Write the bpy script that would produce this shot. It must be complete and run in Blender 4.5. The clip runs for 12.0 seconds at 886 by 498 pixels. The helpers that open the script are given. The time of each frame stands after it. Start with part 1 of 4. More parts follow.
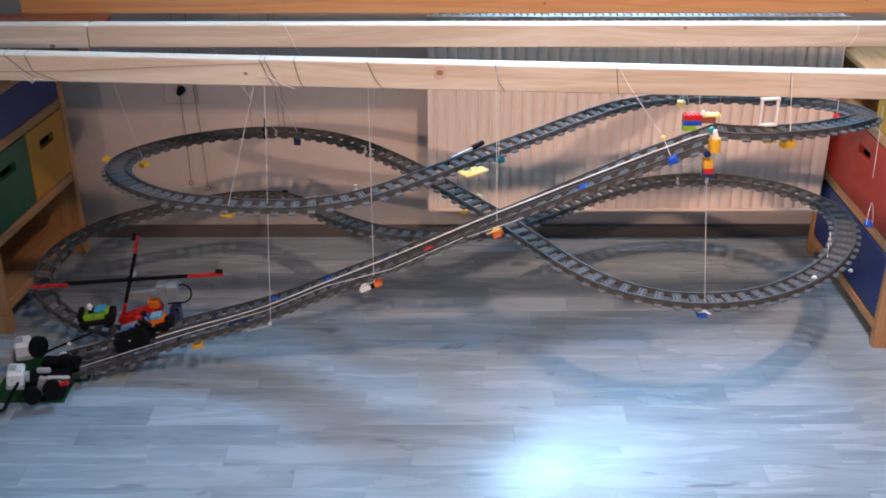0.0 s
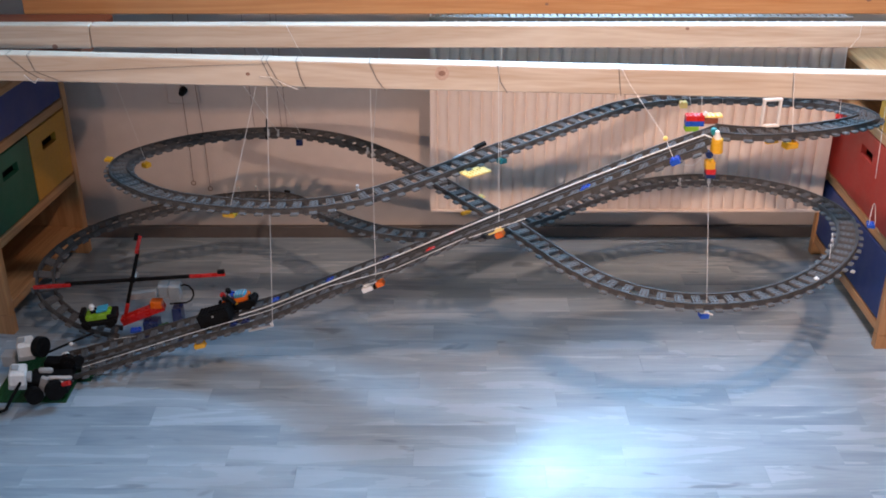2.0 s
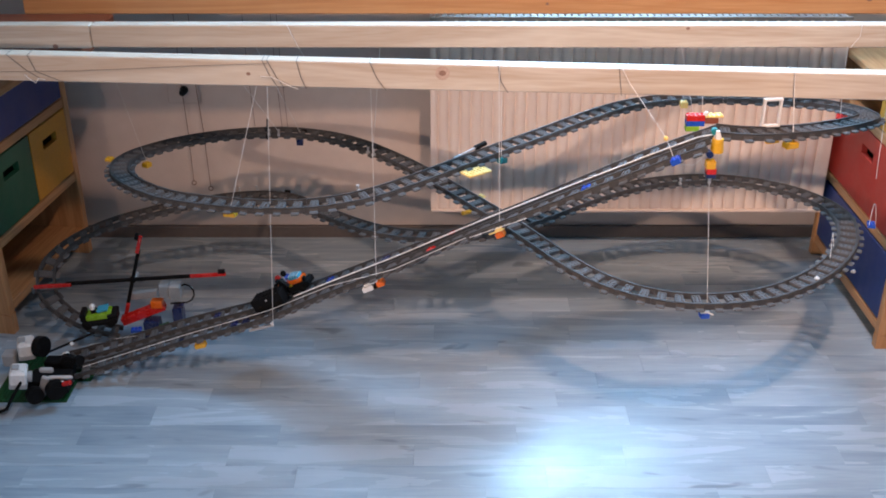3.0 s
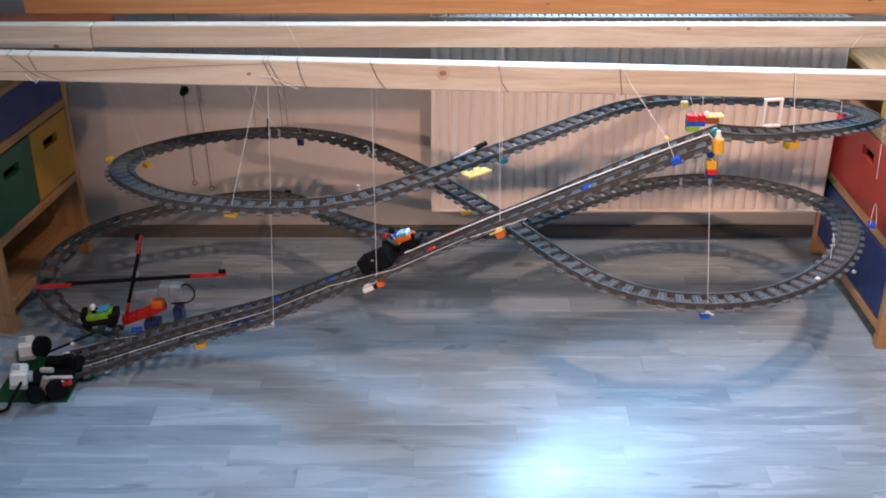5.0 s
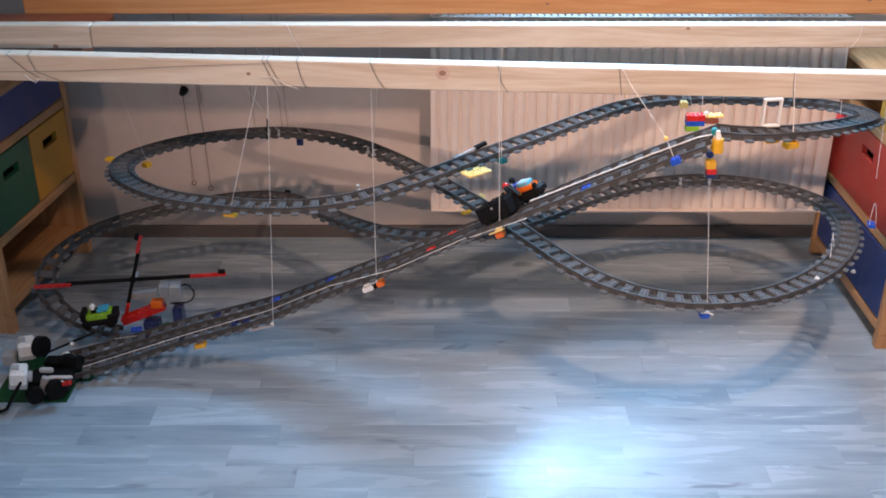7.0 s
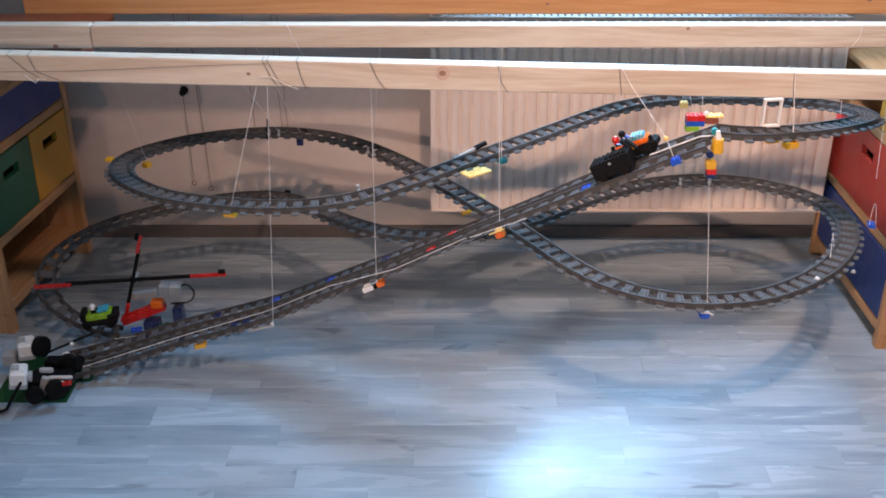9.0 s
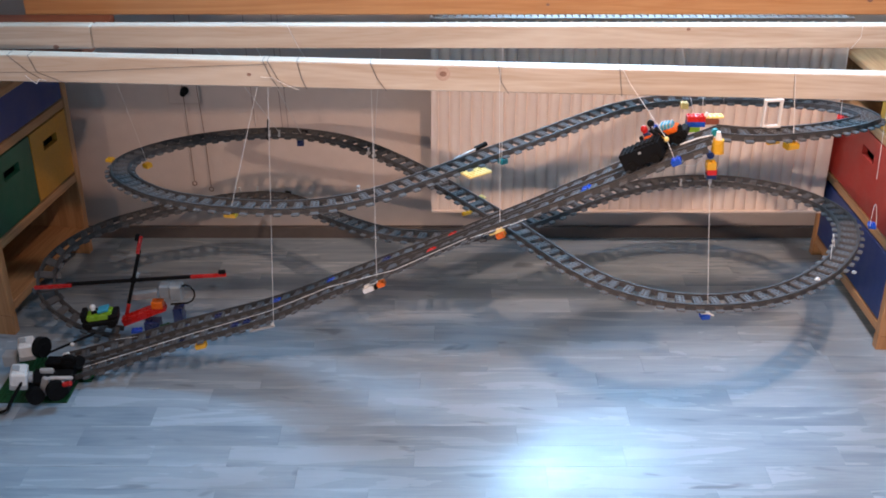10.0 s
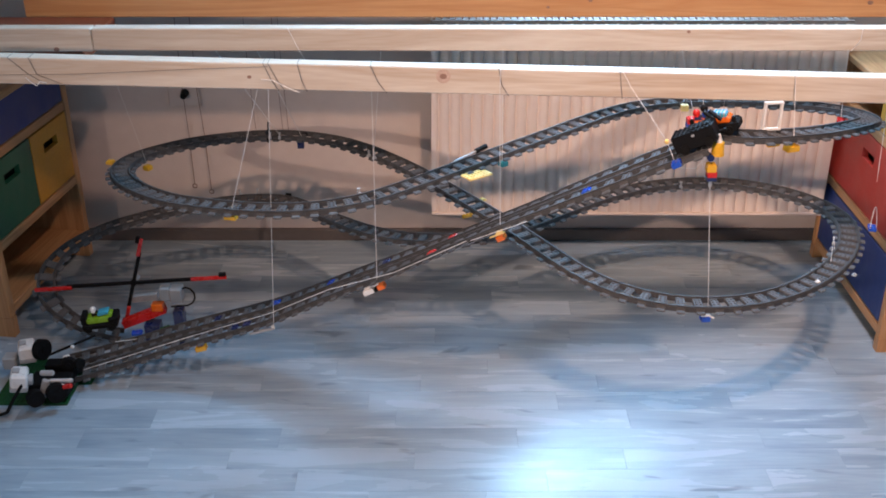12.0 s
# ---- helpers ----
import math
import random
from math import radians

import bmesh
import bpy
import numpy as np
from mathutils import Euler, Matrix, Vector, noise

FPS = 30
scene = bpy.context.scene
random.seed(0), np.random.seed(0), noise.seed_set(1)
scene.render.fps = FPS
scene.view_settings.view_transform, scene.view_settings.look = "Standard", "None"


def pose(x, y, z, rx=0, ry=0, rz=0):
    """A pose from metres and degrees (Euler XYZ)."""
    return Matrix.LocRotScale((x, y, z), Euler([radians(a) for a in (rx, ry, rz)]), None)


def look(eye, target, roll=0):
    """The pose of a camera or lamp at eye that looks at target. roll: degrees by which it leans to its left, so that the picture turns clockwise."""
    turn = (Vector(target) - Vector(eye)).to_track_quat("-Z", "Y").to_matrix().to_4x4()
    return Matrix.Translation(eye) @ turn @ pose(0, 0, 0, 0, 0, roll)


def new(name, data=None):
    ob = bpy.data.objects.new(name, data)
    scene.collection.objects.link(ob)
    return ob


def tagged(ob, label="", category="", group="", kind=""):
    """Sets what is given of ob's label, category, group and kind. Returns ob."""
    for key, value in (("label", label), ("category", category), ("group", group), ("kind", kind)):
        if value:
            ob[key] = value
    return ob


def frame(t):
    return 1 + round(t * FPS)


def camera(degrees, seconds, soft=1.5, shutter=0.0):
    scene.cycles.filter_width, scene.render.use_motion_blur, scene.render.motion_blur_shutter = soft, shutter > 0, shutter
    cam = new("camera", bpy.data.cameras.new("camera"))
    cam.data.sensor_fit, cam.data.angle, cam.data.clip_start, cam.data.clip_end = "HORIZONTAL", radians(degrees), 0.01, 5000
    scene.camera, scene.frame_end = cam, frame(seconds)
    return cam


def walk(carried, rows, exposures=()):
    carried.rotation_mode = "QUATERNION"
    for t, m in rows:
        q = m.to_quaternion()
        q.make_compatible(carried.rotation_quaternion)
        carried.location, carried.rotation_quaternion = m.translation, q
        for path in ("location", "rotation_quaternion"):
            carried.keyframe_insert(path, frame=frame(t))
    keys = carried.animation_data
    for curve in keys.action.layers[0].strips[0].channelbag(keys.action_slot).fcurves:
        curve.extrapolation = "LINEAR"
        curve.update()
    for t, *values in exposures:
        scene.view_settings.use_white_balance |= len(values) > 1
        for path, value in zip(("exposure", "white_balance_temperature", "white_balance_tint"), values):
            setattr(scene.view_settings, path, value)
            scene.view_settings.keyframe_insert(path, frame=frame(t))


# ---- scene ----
cam = camera(45.27, 12.0, soft=1.8)


def aim(pan, tilt):
    """The tripod's pose: pan and tilt in hundredths of a degree from its rest."""
    return pose(0, 0, 1.32, 63.0 + tilt / 100, 0, pan / 100)


walk(cam, [(0.0, aim(-18, 1)), (0.5, aim(-12, -8)), (1.0, aim(-12, -5)), (1.5, aim(-7.5, 0.5)), (2.0, aim(-6, 4)),
           (2.5, aim(-3, 4)), (3.0, aim(-3, 3)), (5.0, aim(0, 3.5)), (5.5, aim(0, 0)), (6.0, aim(-2, 0)), (6.5, aim(-2.5, 3)),
           (7.0, aim(-2.5, 3)), (9.0, aim(-2.5, 3.5)), (9.5, aim(-1, 3)), (10.0, aim(0, 7)), (10.5, aim(0, 12)),
           (11.0, aim(1.5, 18)), (11.5, aim(1.5, 20.5)), (12.0, aim(1.5, 20))], exposures=[(0.0, 0.0), (12.0, 0.0)])

# ---- world and light ----
world = bpy.data.worlds.new("world")
scene.world = world
world.use_nodes = True
sky = world.node_tree.nodes.new("ShaderNodeTexSky")
sky.sky_type, sky.sun_disc, sky.sun_elevation, sky.sun_rotation = "NISHITA", False, radians(40), radians(20)
back = world.node_tree.nodes["Background"]
back.inputs[1].default_value = 0.12
world.node_tree.links.new(sky.outputs[0], back.inputs[0])


def area(name, m, sx, sy, watts, colour, spread=180):
    d = bpy.data.lights.new(name, "AREA")
    d.shape, d.size, d.size_y, d.energy, d.color, d.spread = "RECTANGLE", sx, sy, watts, colour, radians(spread)
    ob = new(name, d)
    ob.matrix_world = m
    return ob


WALL_Y = 2.68          # back wall
CAB = 0.98             # fronts of the drawer units, left and right of the middle
WIN = (0.16, 0.72, 0.77, 2.25)   # window over the radiator: x0, x1, z0, z1
ADDED_ROOF_WIN = (0.05, 0.85, 2.08, 2.50)   # unseen roof opening, added for overhead blue light: x0, x1, y0, y1
area("window_daylight", look(((WIN[0] + WIN[1]) / 2, WALL_Y + 0.12, (WIN[2] + WIN[3]) / 2), (0.35, 1.35, 0.55)), 0.55, 1.46, 112, (0.36, 0.66, 1.0), 140)
# added blue light from overhead; its source is unseen
area("added_overhead_daylight", look((0.45, 2.29, 2.56), (0.45, 2.2901, 0)), 0.78, 0.40, 15, (0.40, 0.68, 1.0), 150)
# unseen warm lamps placed from cast shadows; narrow spreads keep the left floor dark
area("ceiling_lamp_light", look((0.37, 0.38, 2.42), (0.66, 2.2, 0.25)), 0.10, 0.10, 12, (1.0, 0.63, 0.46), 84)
area("unseen_left_lamp_light", look((-1.62, -0.80, 1.47), (0.60, 2.4, 0.45)), 0.05, 0.05, 4.4, (1.0, 0.72, 0.58), 52)


# ---- materials ----
def mat(name, base, rough=0.5, metal=0.0, var=0.12, scale=18.0, bump=0.0, bscale=60.0, stretch=(1, 1, 1), spec=0.5, rvar=0.08, object_random=0.0):
    m = bpy.data.materials.new(name)
    m.use_nodes = True
    nt = m.node_tree
    b = nt.nodes["Principled BSDF"]
    b.inputs["Metallic"].default_value = metal
    b.inputs["Specular IOR Level"].default_value = spec
    tc = nt.nodes.new("ShaderNodeTexCoord")
    mp = nt.nodes.new("ShaderNodeMapping")
    mp.inputs["Scale"].default_value = stretch
    nt.links.new(tc.outputs["Object"], mp.inputs["Vector"])
    n1 = nt.nodes.new("ShaderNodeTexNoise")
    n1.inputs["Scale"].default_value, n1.inputs["Detail"].default_value = scale, 5.0
    n2 = nt.nodes.new("ShaderNodeTexNoise")
    n2.inputs["Scale"].default_value, n2.inputs["Detail"].default_value = scale * 7.3, 3.0
    for n in (n1, n2):
        nt.links.new(mp.outputs[0], n.inputs["Vector"])
    add = nt.nodes.new("ShaderNodeMath")
    add.operation = "ADD"
    nt.links.new(n1.outputs["Fac"], add.inputs[0])
    nt.links.new(n2.outputs["Fac"], add.inputs[1])
    last = add
    if object_random:
        oi = nt.nodes.new("ShaderNodeObjectInfo")
        ma = nt.nodes.new("ShaderNodeMath")
        ma.operation = "MULTIPLY_ADD"
        nt.links.new(oi.outputs["Random"], ma.inputs[0])
        ma.inputs[1].default_value = object_random
        nt.links.new(add.outputs[0], ma.inputs[2])
        last = ma
    ramp = nt.nodes.new("ShaderNodeMapRange")
    ramp.inputs["From Min"].default_value, ramp.inputs["From Max"].default_value = 0.6, 1.4 + object_random
    ramp.inputs["To Min"].default_value, ramp.inputs["To Max"].default_value = 1 - var, 1 + var
    nt.links.new(last.outputs[0], ramp.inputs["Value"])
    mul = nt.nodes.new("ShaderNodeVectorMath")
    mul.operation = "SCALE"
    mul.inputs[0].default_value = base
    nt.links.new(ramp.outputs[0], mul.inputs["Scale"])
    nt.links.new(mul.outputs[0], b.inputs["Base Color"])
    rr = nt.nodes.new("ShaderNodeMapRange")
    rr.inputs["From Min"].default_value, rr.inputs["From Max"].default_value = 0.3, 0.7
    rr.inputs["To Min"].default_value, rr.inputs["To Max"].default_value = max(0.02, rough - rvar), min(1, rough + rvar)
    nt.links.new(n1.outputs["Fac"], rr.inputs["Value"])
    nt.links.new(rr.outputs[0], b.inputs["Roughness"])
    if bump:
        n3 = nt.nodes.new("ShaderNodeTexNoise")
        n3.inputs["Scale"].default_value, n3.inputs["Detail"].default_value = bscale, 4.0
        nt.links.new(mp.outputs[0], n3.inputs["Vector"])
        bp = nt.nodes.new("ShaderNodeBump")
        bp.inputs["Strength"].default_value, bp.inputs["Distance"].default_value = bump, 0.002
        nt.links.new(n3.outputs["Fac"], bp.inputs["Height"])
        nt.links.new(bp.outputs[0], b.inputs["Normal"])
    return m


def wood(name, light, dark, rough=0.45, grain=9.0, along=0):
    """Planed softwood: long grain lines along one axis, broad tone and fine fibre."""
    m = bpy.data.materials.new(name)
    m.use_nodes = True
    nt = m.node_tree
    b = nt.nodes["Principled BSDF"]
    tc = nt.nodes.new("ShaderNodeTexCoord")
    mp = nt.nodes.new("ShaderNodeMapping")
    s = [1.0, 1.0, 1.0]
    s[along] = 0.06
    mp.inputs["Scale"].default_value = s
    nt.links.new(tc.outputs["Object"], mp.inputs["Vector"])
    n0 = nt.nodes.new("ShaderNodeTexNoise")
    n0.inputs["Scale"].default_value, n0.inputs["Detail"].default_value, n0.inputs["Distortion"].default_value = grain * 3, 3.0, 1.2
    n1 = nt.nodes.new("ShaderNodeTexNoise")
    n1.inputs["Scale"].default_value, n1.inputs["Detail"].default_value = grain * 34, 4.0
    for n in (n0, n1):
        nt.links.new(mp.outputs[0], n.inputs["Vector"])
    sn = nt.nodes.new("ShaderNodeMath")
    sn.operation = "MULTIPLY"
    sn.inputs[1].default_value = 7.0
    nt.links.new(n0.outputs["Fac"], sn.inputs[0])
    fr = nt.nodes.new("ShaderNodeMath")
    fr.operation = "PINGPONG"
    fr.inputs[1].default_value = 1.0
    nt.links.new(sn.outputs[0], fr.inputs[0])
    mx = nt.nodes.new("ShaderNodeMath")
    mx.operation = "MULTIPLY_ADD"
    nt.links.new(fr.outputs[0], mx.inputs[0])
    mx.inputs[1].default_value = 0.5
    sc = nt.nodes.new("ShaderNodeMath")
    sc.operation = "MULTIPLY"
    sc.inputs[1].default_value = 0.6
    nt.links.new(n1.outputs["Fac"], sc.inputs[0])
    nt.links.new(sc.outputs[0], mx.inputs[2])
    cr = nt.nodes.new("ShaderNodeValToRGB")
    cr.color_ramp.elements[0].position, cr.color_ramp.elements[1].position = 0.2, 0.85
    cr.color_ramp.elements[0].color, cr.color_ramp.elements[1].color = (*light, 1), (*dark, 1)
    nt.links.new(mx.outputs[0], cr.inputs[0])
    nt.links.new(cr.outputs[0], b.inputs["Base Color"])
    b.inputs["Roughness"].default_value = rough
    bp = nt.nodes.new("ShaderNodeBump")
    bp.inputs["Strength"].default_value, bp.inputs["Distance"].default_value = 0.15, 0.001
    nt.links.new(n1.outputs["Fac"], bp.inputs["Height"])
    nt.links.new(bp.outputs[0], b.inputs["Normal"])
    return m


def laminate(name):
    """Whitewashed grey-blue wood print: each strip its own tone, long streaks, small dark knots, a satin gloss."""
    m = bpy.data.materials.new(name)
    m.use_nodes = True
    nt = m.node_tree
    b = nt.nodes["Principled BSDF"]
    tc = nt.nodes.new("ShaderNodeTexCoord")
    oi = nt.nodes.new("ShaderNodeObjectInfo")
    geo = nt.nodes.new("ShaderNodeNewGeometry")
    rnd = nt.nodes.new("ShaderNodeMath")
    rnd.operation = "ADD"
    nt.links.new(oi.outputs["Random"], rnd.inputs[0])
    nt.links.new(geo.outputs["Random Per Island"], rnd.inputs[1])
    sh = nt.nodes.new("ShaderNodeVectorMath")
    sh.operation = "SCALE"
    sh.inputs[0].default_value = (13.0, 7.0, 5.0)
    nt.links.new(rnd.outputs[0], sh.inputs["Scale"])
    ad = nt.nodes.new("ShaderNodeVectorMath")
    nt.links.new(tc.outputs["Object"], ad.inputs[0])
    nt.links.new(sh.outputs[0], ad.inputs[1])

    def streak(sx, sy, scale, detail):
        mp = nt.nodes.new("ShaderNodeMapping")
        mp.inputs["Scale"].default_value = (sx, sy, 1)
        nt.links.new(ad.outputs[0], mp.inputs["Vector"])
        n = nt.nodes.new("ShaderNodeTexNoise")
        n.inputs["Scale"].default_value, n.inputs["Detail"].default_value, n.inputs["Distortion"].default_value = scale, detail, 0.6
        nt.links.new(mp.outputs[0], n.inputs["Vector"])
        return n
    broad, fine, knots = streak(0.16, 1, 22, 4), streak(0.07, 1, 160, 4), streak(0.4, 1, 26, 1)
    w = nt.nodes.new("ShaderNodeMath")
    w.operation = "FRACT"
    nt.links.new(rnd.outputs[0], w.inputs[0])
    s1 = nt.nodes.new("ShaderNodeMath")
    s1.operation = "MULTIPLY_ADD"
    s1.inputs[1].default_value = 0.26
    nt.links.new(w.outputs[0], s1.inputs[0])
    nt.links.new(broad.outputs["Fac"], s1.inputs[2])
    s2 = nt.nodes.new("ShaderNodeMath")
    s2.operation = "MULTIPLY_ADD"
    s2.inputs[1].default_value = 0.35
    nt.links.new(fine.outputs["Fac"], s2.inputs[0])
    nt.links.new(s1.outputs[0], s2.inputs[2])
    cr = nt.nodes.new("ShaderNodeValToRGB")
    e = cr.color_ramp.elements
    e[0].position, e[0].color = 0.42, (0.19, 0.25, 0.31, 1)
    e[1].position, e[1].color = 1.0, (0.37, 0.455, 0.53, 1)
    mid = e.new(0.72)
    mid.color = (0.28, 0.36, 0.43, 1)
    nt.links.new(s2.outputs[0], cr.inputs[0])
    kn = nt.nodes.new("ShaderNodeMapRange")
    kn.inputs["From Min"].default_value, kn.inputs["From Max"].default_value = 0.22, 0.31
    kn.inputs["To Min"].default_value, kn.inputs["To Max"].default_value = 0.6, 1.0
    nt.links.new(knots.outputs["Fac"], kn.inputs["Value"])
    mu = nt.nodes.new("ShaderNodeVectorMath")
    mu.operation = "SCALE"
    nt.links.new(cr.outputs[0], mu.inputs[0])
    nt.links.new(kn.outputs[0], mu.inputs["Scale"])
    nt.links.new(mu.outputs[0], b.inputs["Base Color"])
    rr = nt.nodes.new("ShaderNodeMapRange")
    rr.inputs["To Min"].default_value, rr.inputs["To Max"].default_value = 0.20, 0.33
    nt.links.new(broad.outputs["Fac"], rr.inputs["Value"])
    nt.links.new(rr.outputs[0], b.inputs["Roughness"])
    bp = nt.nodes.new("ShaderNodeBump")
    bp.inputs["Strength"].default_value, bp.inputs["Distance"].default_value = 0.08, 0.001
    nt.links.new(fine.outputs["Fac"], bp.inputs["Height"])
    nt.links.new(bp.outputs[0], b.inputs["Normal"])
    return m


FLOOR = laminate("floor_laminate")
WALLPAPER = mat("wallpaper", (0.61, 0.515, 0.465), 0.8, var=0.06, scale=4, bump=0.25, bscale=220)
# unseen walls take a darker colour to cut the light they bounce
UNSEEN_WALL = mat("darkened_unseen_wall", (0.36, 0.33, 0.31), 0.8, var=0.06, scale=4, bump=0.2, bscale=220)
PAINT = mat("white_paint", (0.60, 0.58, 0.55), 0.75, var=0.04, scale=3, bump=0.1)
SKIRT = mat("dark_skirting", (0.10, 0.085, 0.08), 0.5, var=0.15, scale=10)
ENAMEL = mat("radiator_enamel", (0.69, 0.585, 0.52), 0.38, var=0.04, scale=6, bump=0.03)
# cream grille coloured darker, with the shade under the rail put in
GRILLE_SHADED = mat("radiator_grille_shaded", (0.36, 0.31, 0.28), 0.9, var=0.1, spec=0.02)
# darker enamel copy: the shade between the panels is in its colour
ENAMEL_SHADED = mat("radiator_inside_shaded", (0.30, 0.27, 0.25), 0.6, var=0.1)
PINE = wood("pale_pine", (0.61, 0.54, 0.45), (0.47, 0.37, 0.28), 0.5, 8)
PINE_ORANGE = wood("orange_pine", (0.60, 0.33, 0.145), (0.49, 0.235, 0.09), 0.42, 8)
KNOT_RING = mat("pine_knot_ring", (0.47, 0.34, 0.27), 0.5, var=0.25, scale=60)
KNOT = mat("pine_knot", (0.26, 0.15, 0.11), 0.5, var=0.3, scale=90)
BOARD_RED = wood("reddish_board", (0.26, 0.075, 0.035), (0.17, 0.045, 0.02), 0.5, 8)
PINE_Y = wood("drawer_unit_pine", (0.54, 0.31, 0.15), (0.37, 0.19, 0.08), 0.42, 8, along=1)
PINE_Z = wood("drawer_unit_upright", (0.54, 0.31, 0.15), (0.37, 0.19, 0.08), 0.42, 8, along=2)
BLUE_FRONT = mat("blue_lacquer", (0.022, 0.045, 0.17), 0.45, var=0.1, bump=0.04)
GREEN_FRONT = mat("green_lacquer", (0.012, 0.10, 0.055), 0.45, var=0.1, bump=0.04)
YELLOW_FRONT = mat("yellow_lacquer", (0.55, 0.27, 0.03), 0.45, var=0.1, bump=0.04)
RED_FRONT = mat("red_lacquer", (0.42, 0.04, 0.028), 0.45, var=0.1, bump=0.04)
# near-black: drawer slots' shade put into the colour; also fills the floor joints
SHADE_FILL = mat("shade_black_fill", (0.012, 0.011, 0.01), 0.9)
TRACK = mat("dark_grey_plastic", (0.066, 0.065, 0.066), 0.62, var=0.14, scale=40, bump=0.03, spec=0.08)
TIE = mat("grey_tie_plastic", (0.105, 0.104, 0.106), 0.75, var=0.16, scale=60, spec=0.08, object_random=0.5)
BLACK = mat("black_plastic", (0.006, 0.006, 0.0065), 0.6, var=0.2, scale=60, spec=0.12)
RUBBER = mat("black_rubber", (0.008, 0.008, 0.008), 0.8, var=0.2, spec=0.1)
ORANGE = mat("orange_plastic", (0.72, 0.14, 0.012), 0.28, var=0.06, scale=50)
RED = mat("red_plastic", (0.50, 0.018, 0.015), 0.28, var=0.06, scale=50)
BLUE = mat("blue_plastic", (0.015, 0.07, 0.42), 0.28, var=0.06, scale=50)
NAVY = mat("dark_blue_plastic", (0.012, 0.022, 0.09), 0.3, var=0.06, scale=50)
YELLOW = mat("yellow_plastic", (0.66, 0.36, 0.025), 0.28, var=0.06, scale=50)
PALE_YELLOW = mat("pale_yellow_plastic", (0.92, 0.65, 0.22), 0.3, var=0.05, scale=50)
GREEN = mat("green_plastic", (0.009, 0.07, 0.022), 0.4, var=0.1, scale=50)
LIME = mat("lime_plastic", (0.22, 0.42, 0.03), 0.3, var=0.08, scale=50)
TEAL = mat("teal_plastic", (0.02, 0.22, 0.24), 0.3, var=0.08, scale=50)
AZURE = mat("azure_plastic", (0.055, 0.33, 0.47), 0.25, var=0.1, scale=50)
WHITE = mat("white_plastic", (0.75, 0.74, 0.72), 0.3, var=0.04, scale=50)
GREY = mat("light_grey_plastic", (0.36, 0.37, 0.38), 0.35, var=0.08, scale=50)
# white thread darkened, putting the beam windings' shade into the colour
THREAD_SHADED = mat("shaded_thread", (0.20, 0.175, 0.16), 0.9, var=0.15, scale=200)
THREAD = mat("cotton_thread", (0.78, 0.77, 0.75), 0.9, var=0.15, scale=200)
CORD = mat("brown_cord", (0.19, 0.11, 0.08), 0.7, var=0.15, scale=100)


# ---- mesh helpers ----
def box(bm, cx, cy, cz, sx, sy, sz, m=None, bevel=0.0):
    r = bmesh.ops.create_cube(bm, size=1.0)
    t = Matrix.Translation((cx, cy, cz)) @ Matrix.Diagonal((sx, sy, sz, 1))
    if m is not None:
        t = m @ t
    bmesh.ops.transform(bm, matrix=t, verts=r["verts"])
    if bevel:
        ed = list({e for v in r["verts"] for e in v.link_edges})
        bmesh.ops.bevel(bm, geom=ed, offset=bevel, segments=1, affect="EDGES")
    return bm


def cyl(bm, p, q, r, r2=None, n=16, cap=True):
    p, q = Vector(p), Vector(q)
    d = q - p
    m = Matrix.Translation((p + q) / 2) @ d.to_track_quat("Z", "Y").to_matrix().to_4x4()
    bmesh.ops.create_cone(bm, cap_ends=cap, segments=n, radius1=r, radius2=r if r2 is None else r2, depth=d.length, matrix=m)
    return bm


def ball(bm, p, r, s=(1, 1, 1), n=12):
    bmesh.ops.create_uvsphere(bm, u_segments=n, v_segments=max(6, n // 2), radius=r, matrix=Matrix.Translation(p) @ Matrix.Diagonal((*s, 1)))
    return bm


def tube(bm, pts, r, n=6):
    """A round cord through the points."""
    pts = [Vector(p) for p in pts]
    rings = []
    for i, p in enumerate(pts):
        d = (pts[min(i + 1, len(pts) - 1)] - pts[max(i - 1, 0)]).normalized()
        a = d.cross(Vector((0.31, 0.77, 0.55))).normalized()
        b = d.cross(a)
        rings.append([bm.verts.new(p + r * (math.cos(2 * math.pi * k / n) * a + math.sin(2 * math.pi * k / n) * b)) for k in range(n)])
    for u, w in zip(rings, rings[1:]):
        for k in range(n):
            bm.faces.new((u[k], u[(k + 1) % n], w[(k + 1) % n], w[k]))
    bm.faces.new(rings[0][::-1])
    bm.faces.new(rings[-1])
    return bm


def mesh_of(name, bm, material, smooth=False):
    me = bpy.data.meshes.new(name)
    bmesh.ops.recalc_face_normals(bm, faces=bm.faces)
    bm.to_mesh(me)
    bm.free()
    me.materials.append(material)
    if smooth:
        for p in me.polygons:
            p.use_smooth = True
        me.set_sharp_from_angle(angle=radians(40))
    return me


def part(name, bm, material, parent=None, label="", smooth=False, m=None):
    ob = new(name, mesh_of(name, bm, material, smooth))
    if parent is not None:
        ob.parent = parent
    if m is not None:
        ob.matrix_basis = m
    return tagged(ob, label)


def share(name, mesh, parent, m):
    ob = new(name, mesh)
    ob.parent = parent
    ob.matrix_basis = m
    return ob


def thing(name, label, category, m=None, group="", kind=""):
    ob = new(name)
    if m is not None:
        ob.matrix_basis = m
    return tagged(ob, label, category, group, kind)


def structure(name, bm, material, label, category):
    return tagged(part(name, bm, material), label, category, kind="structure")


B = bmesh.new


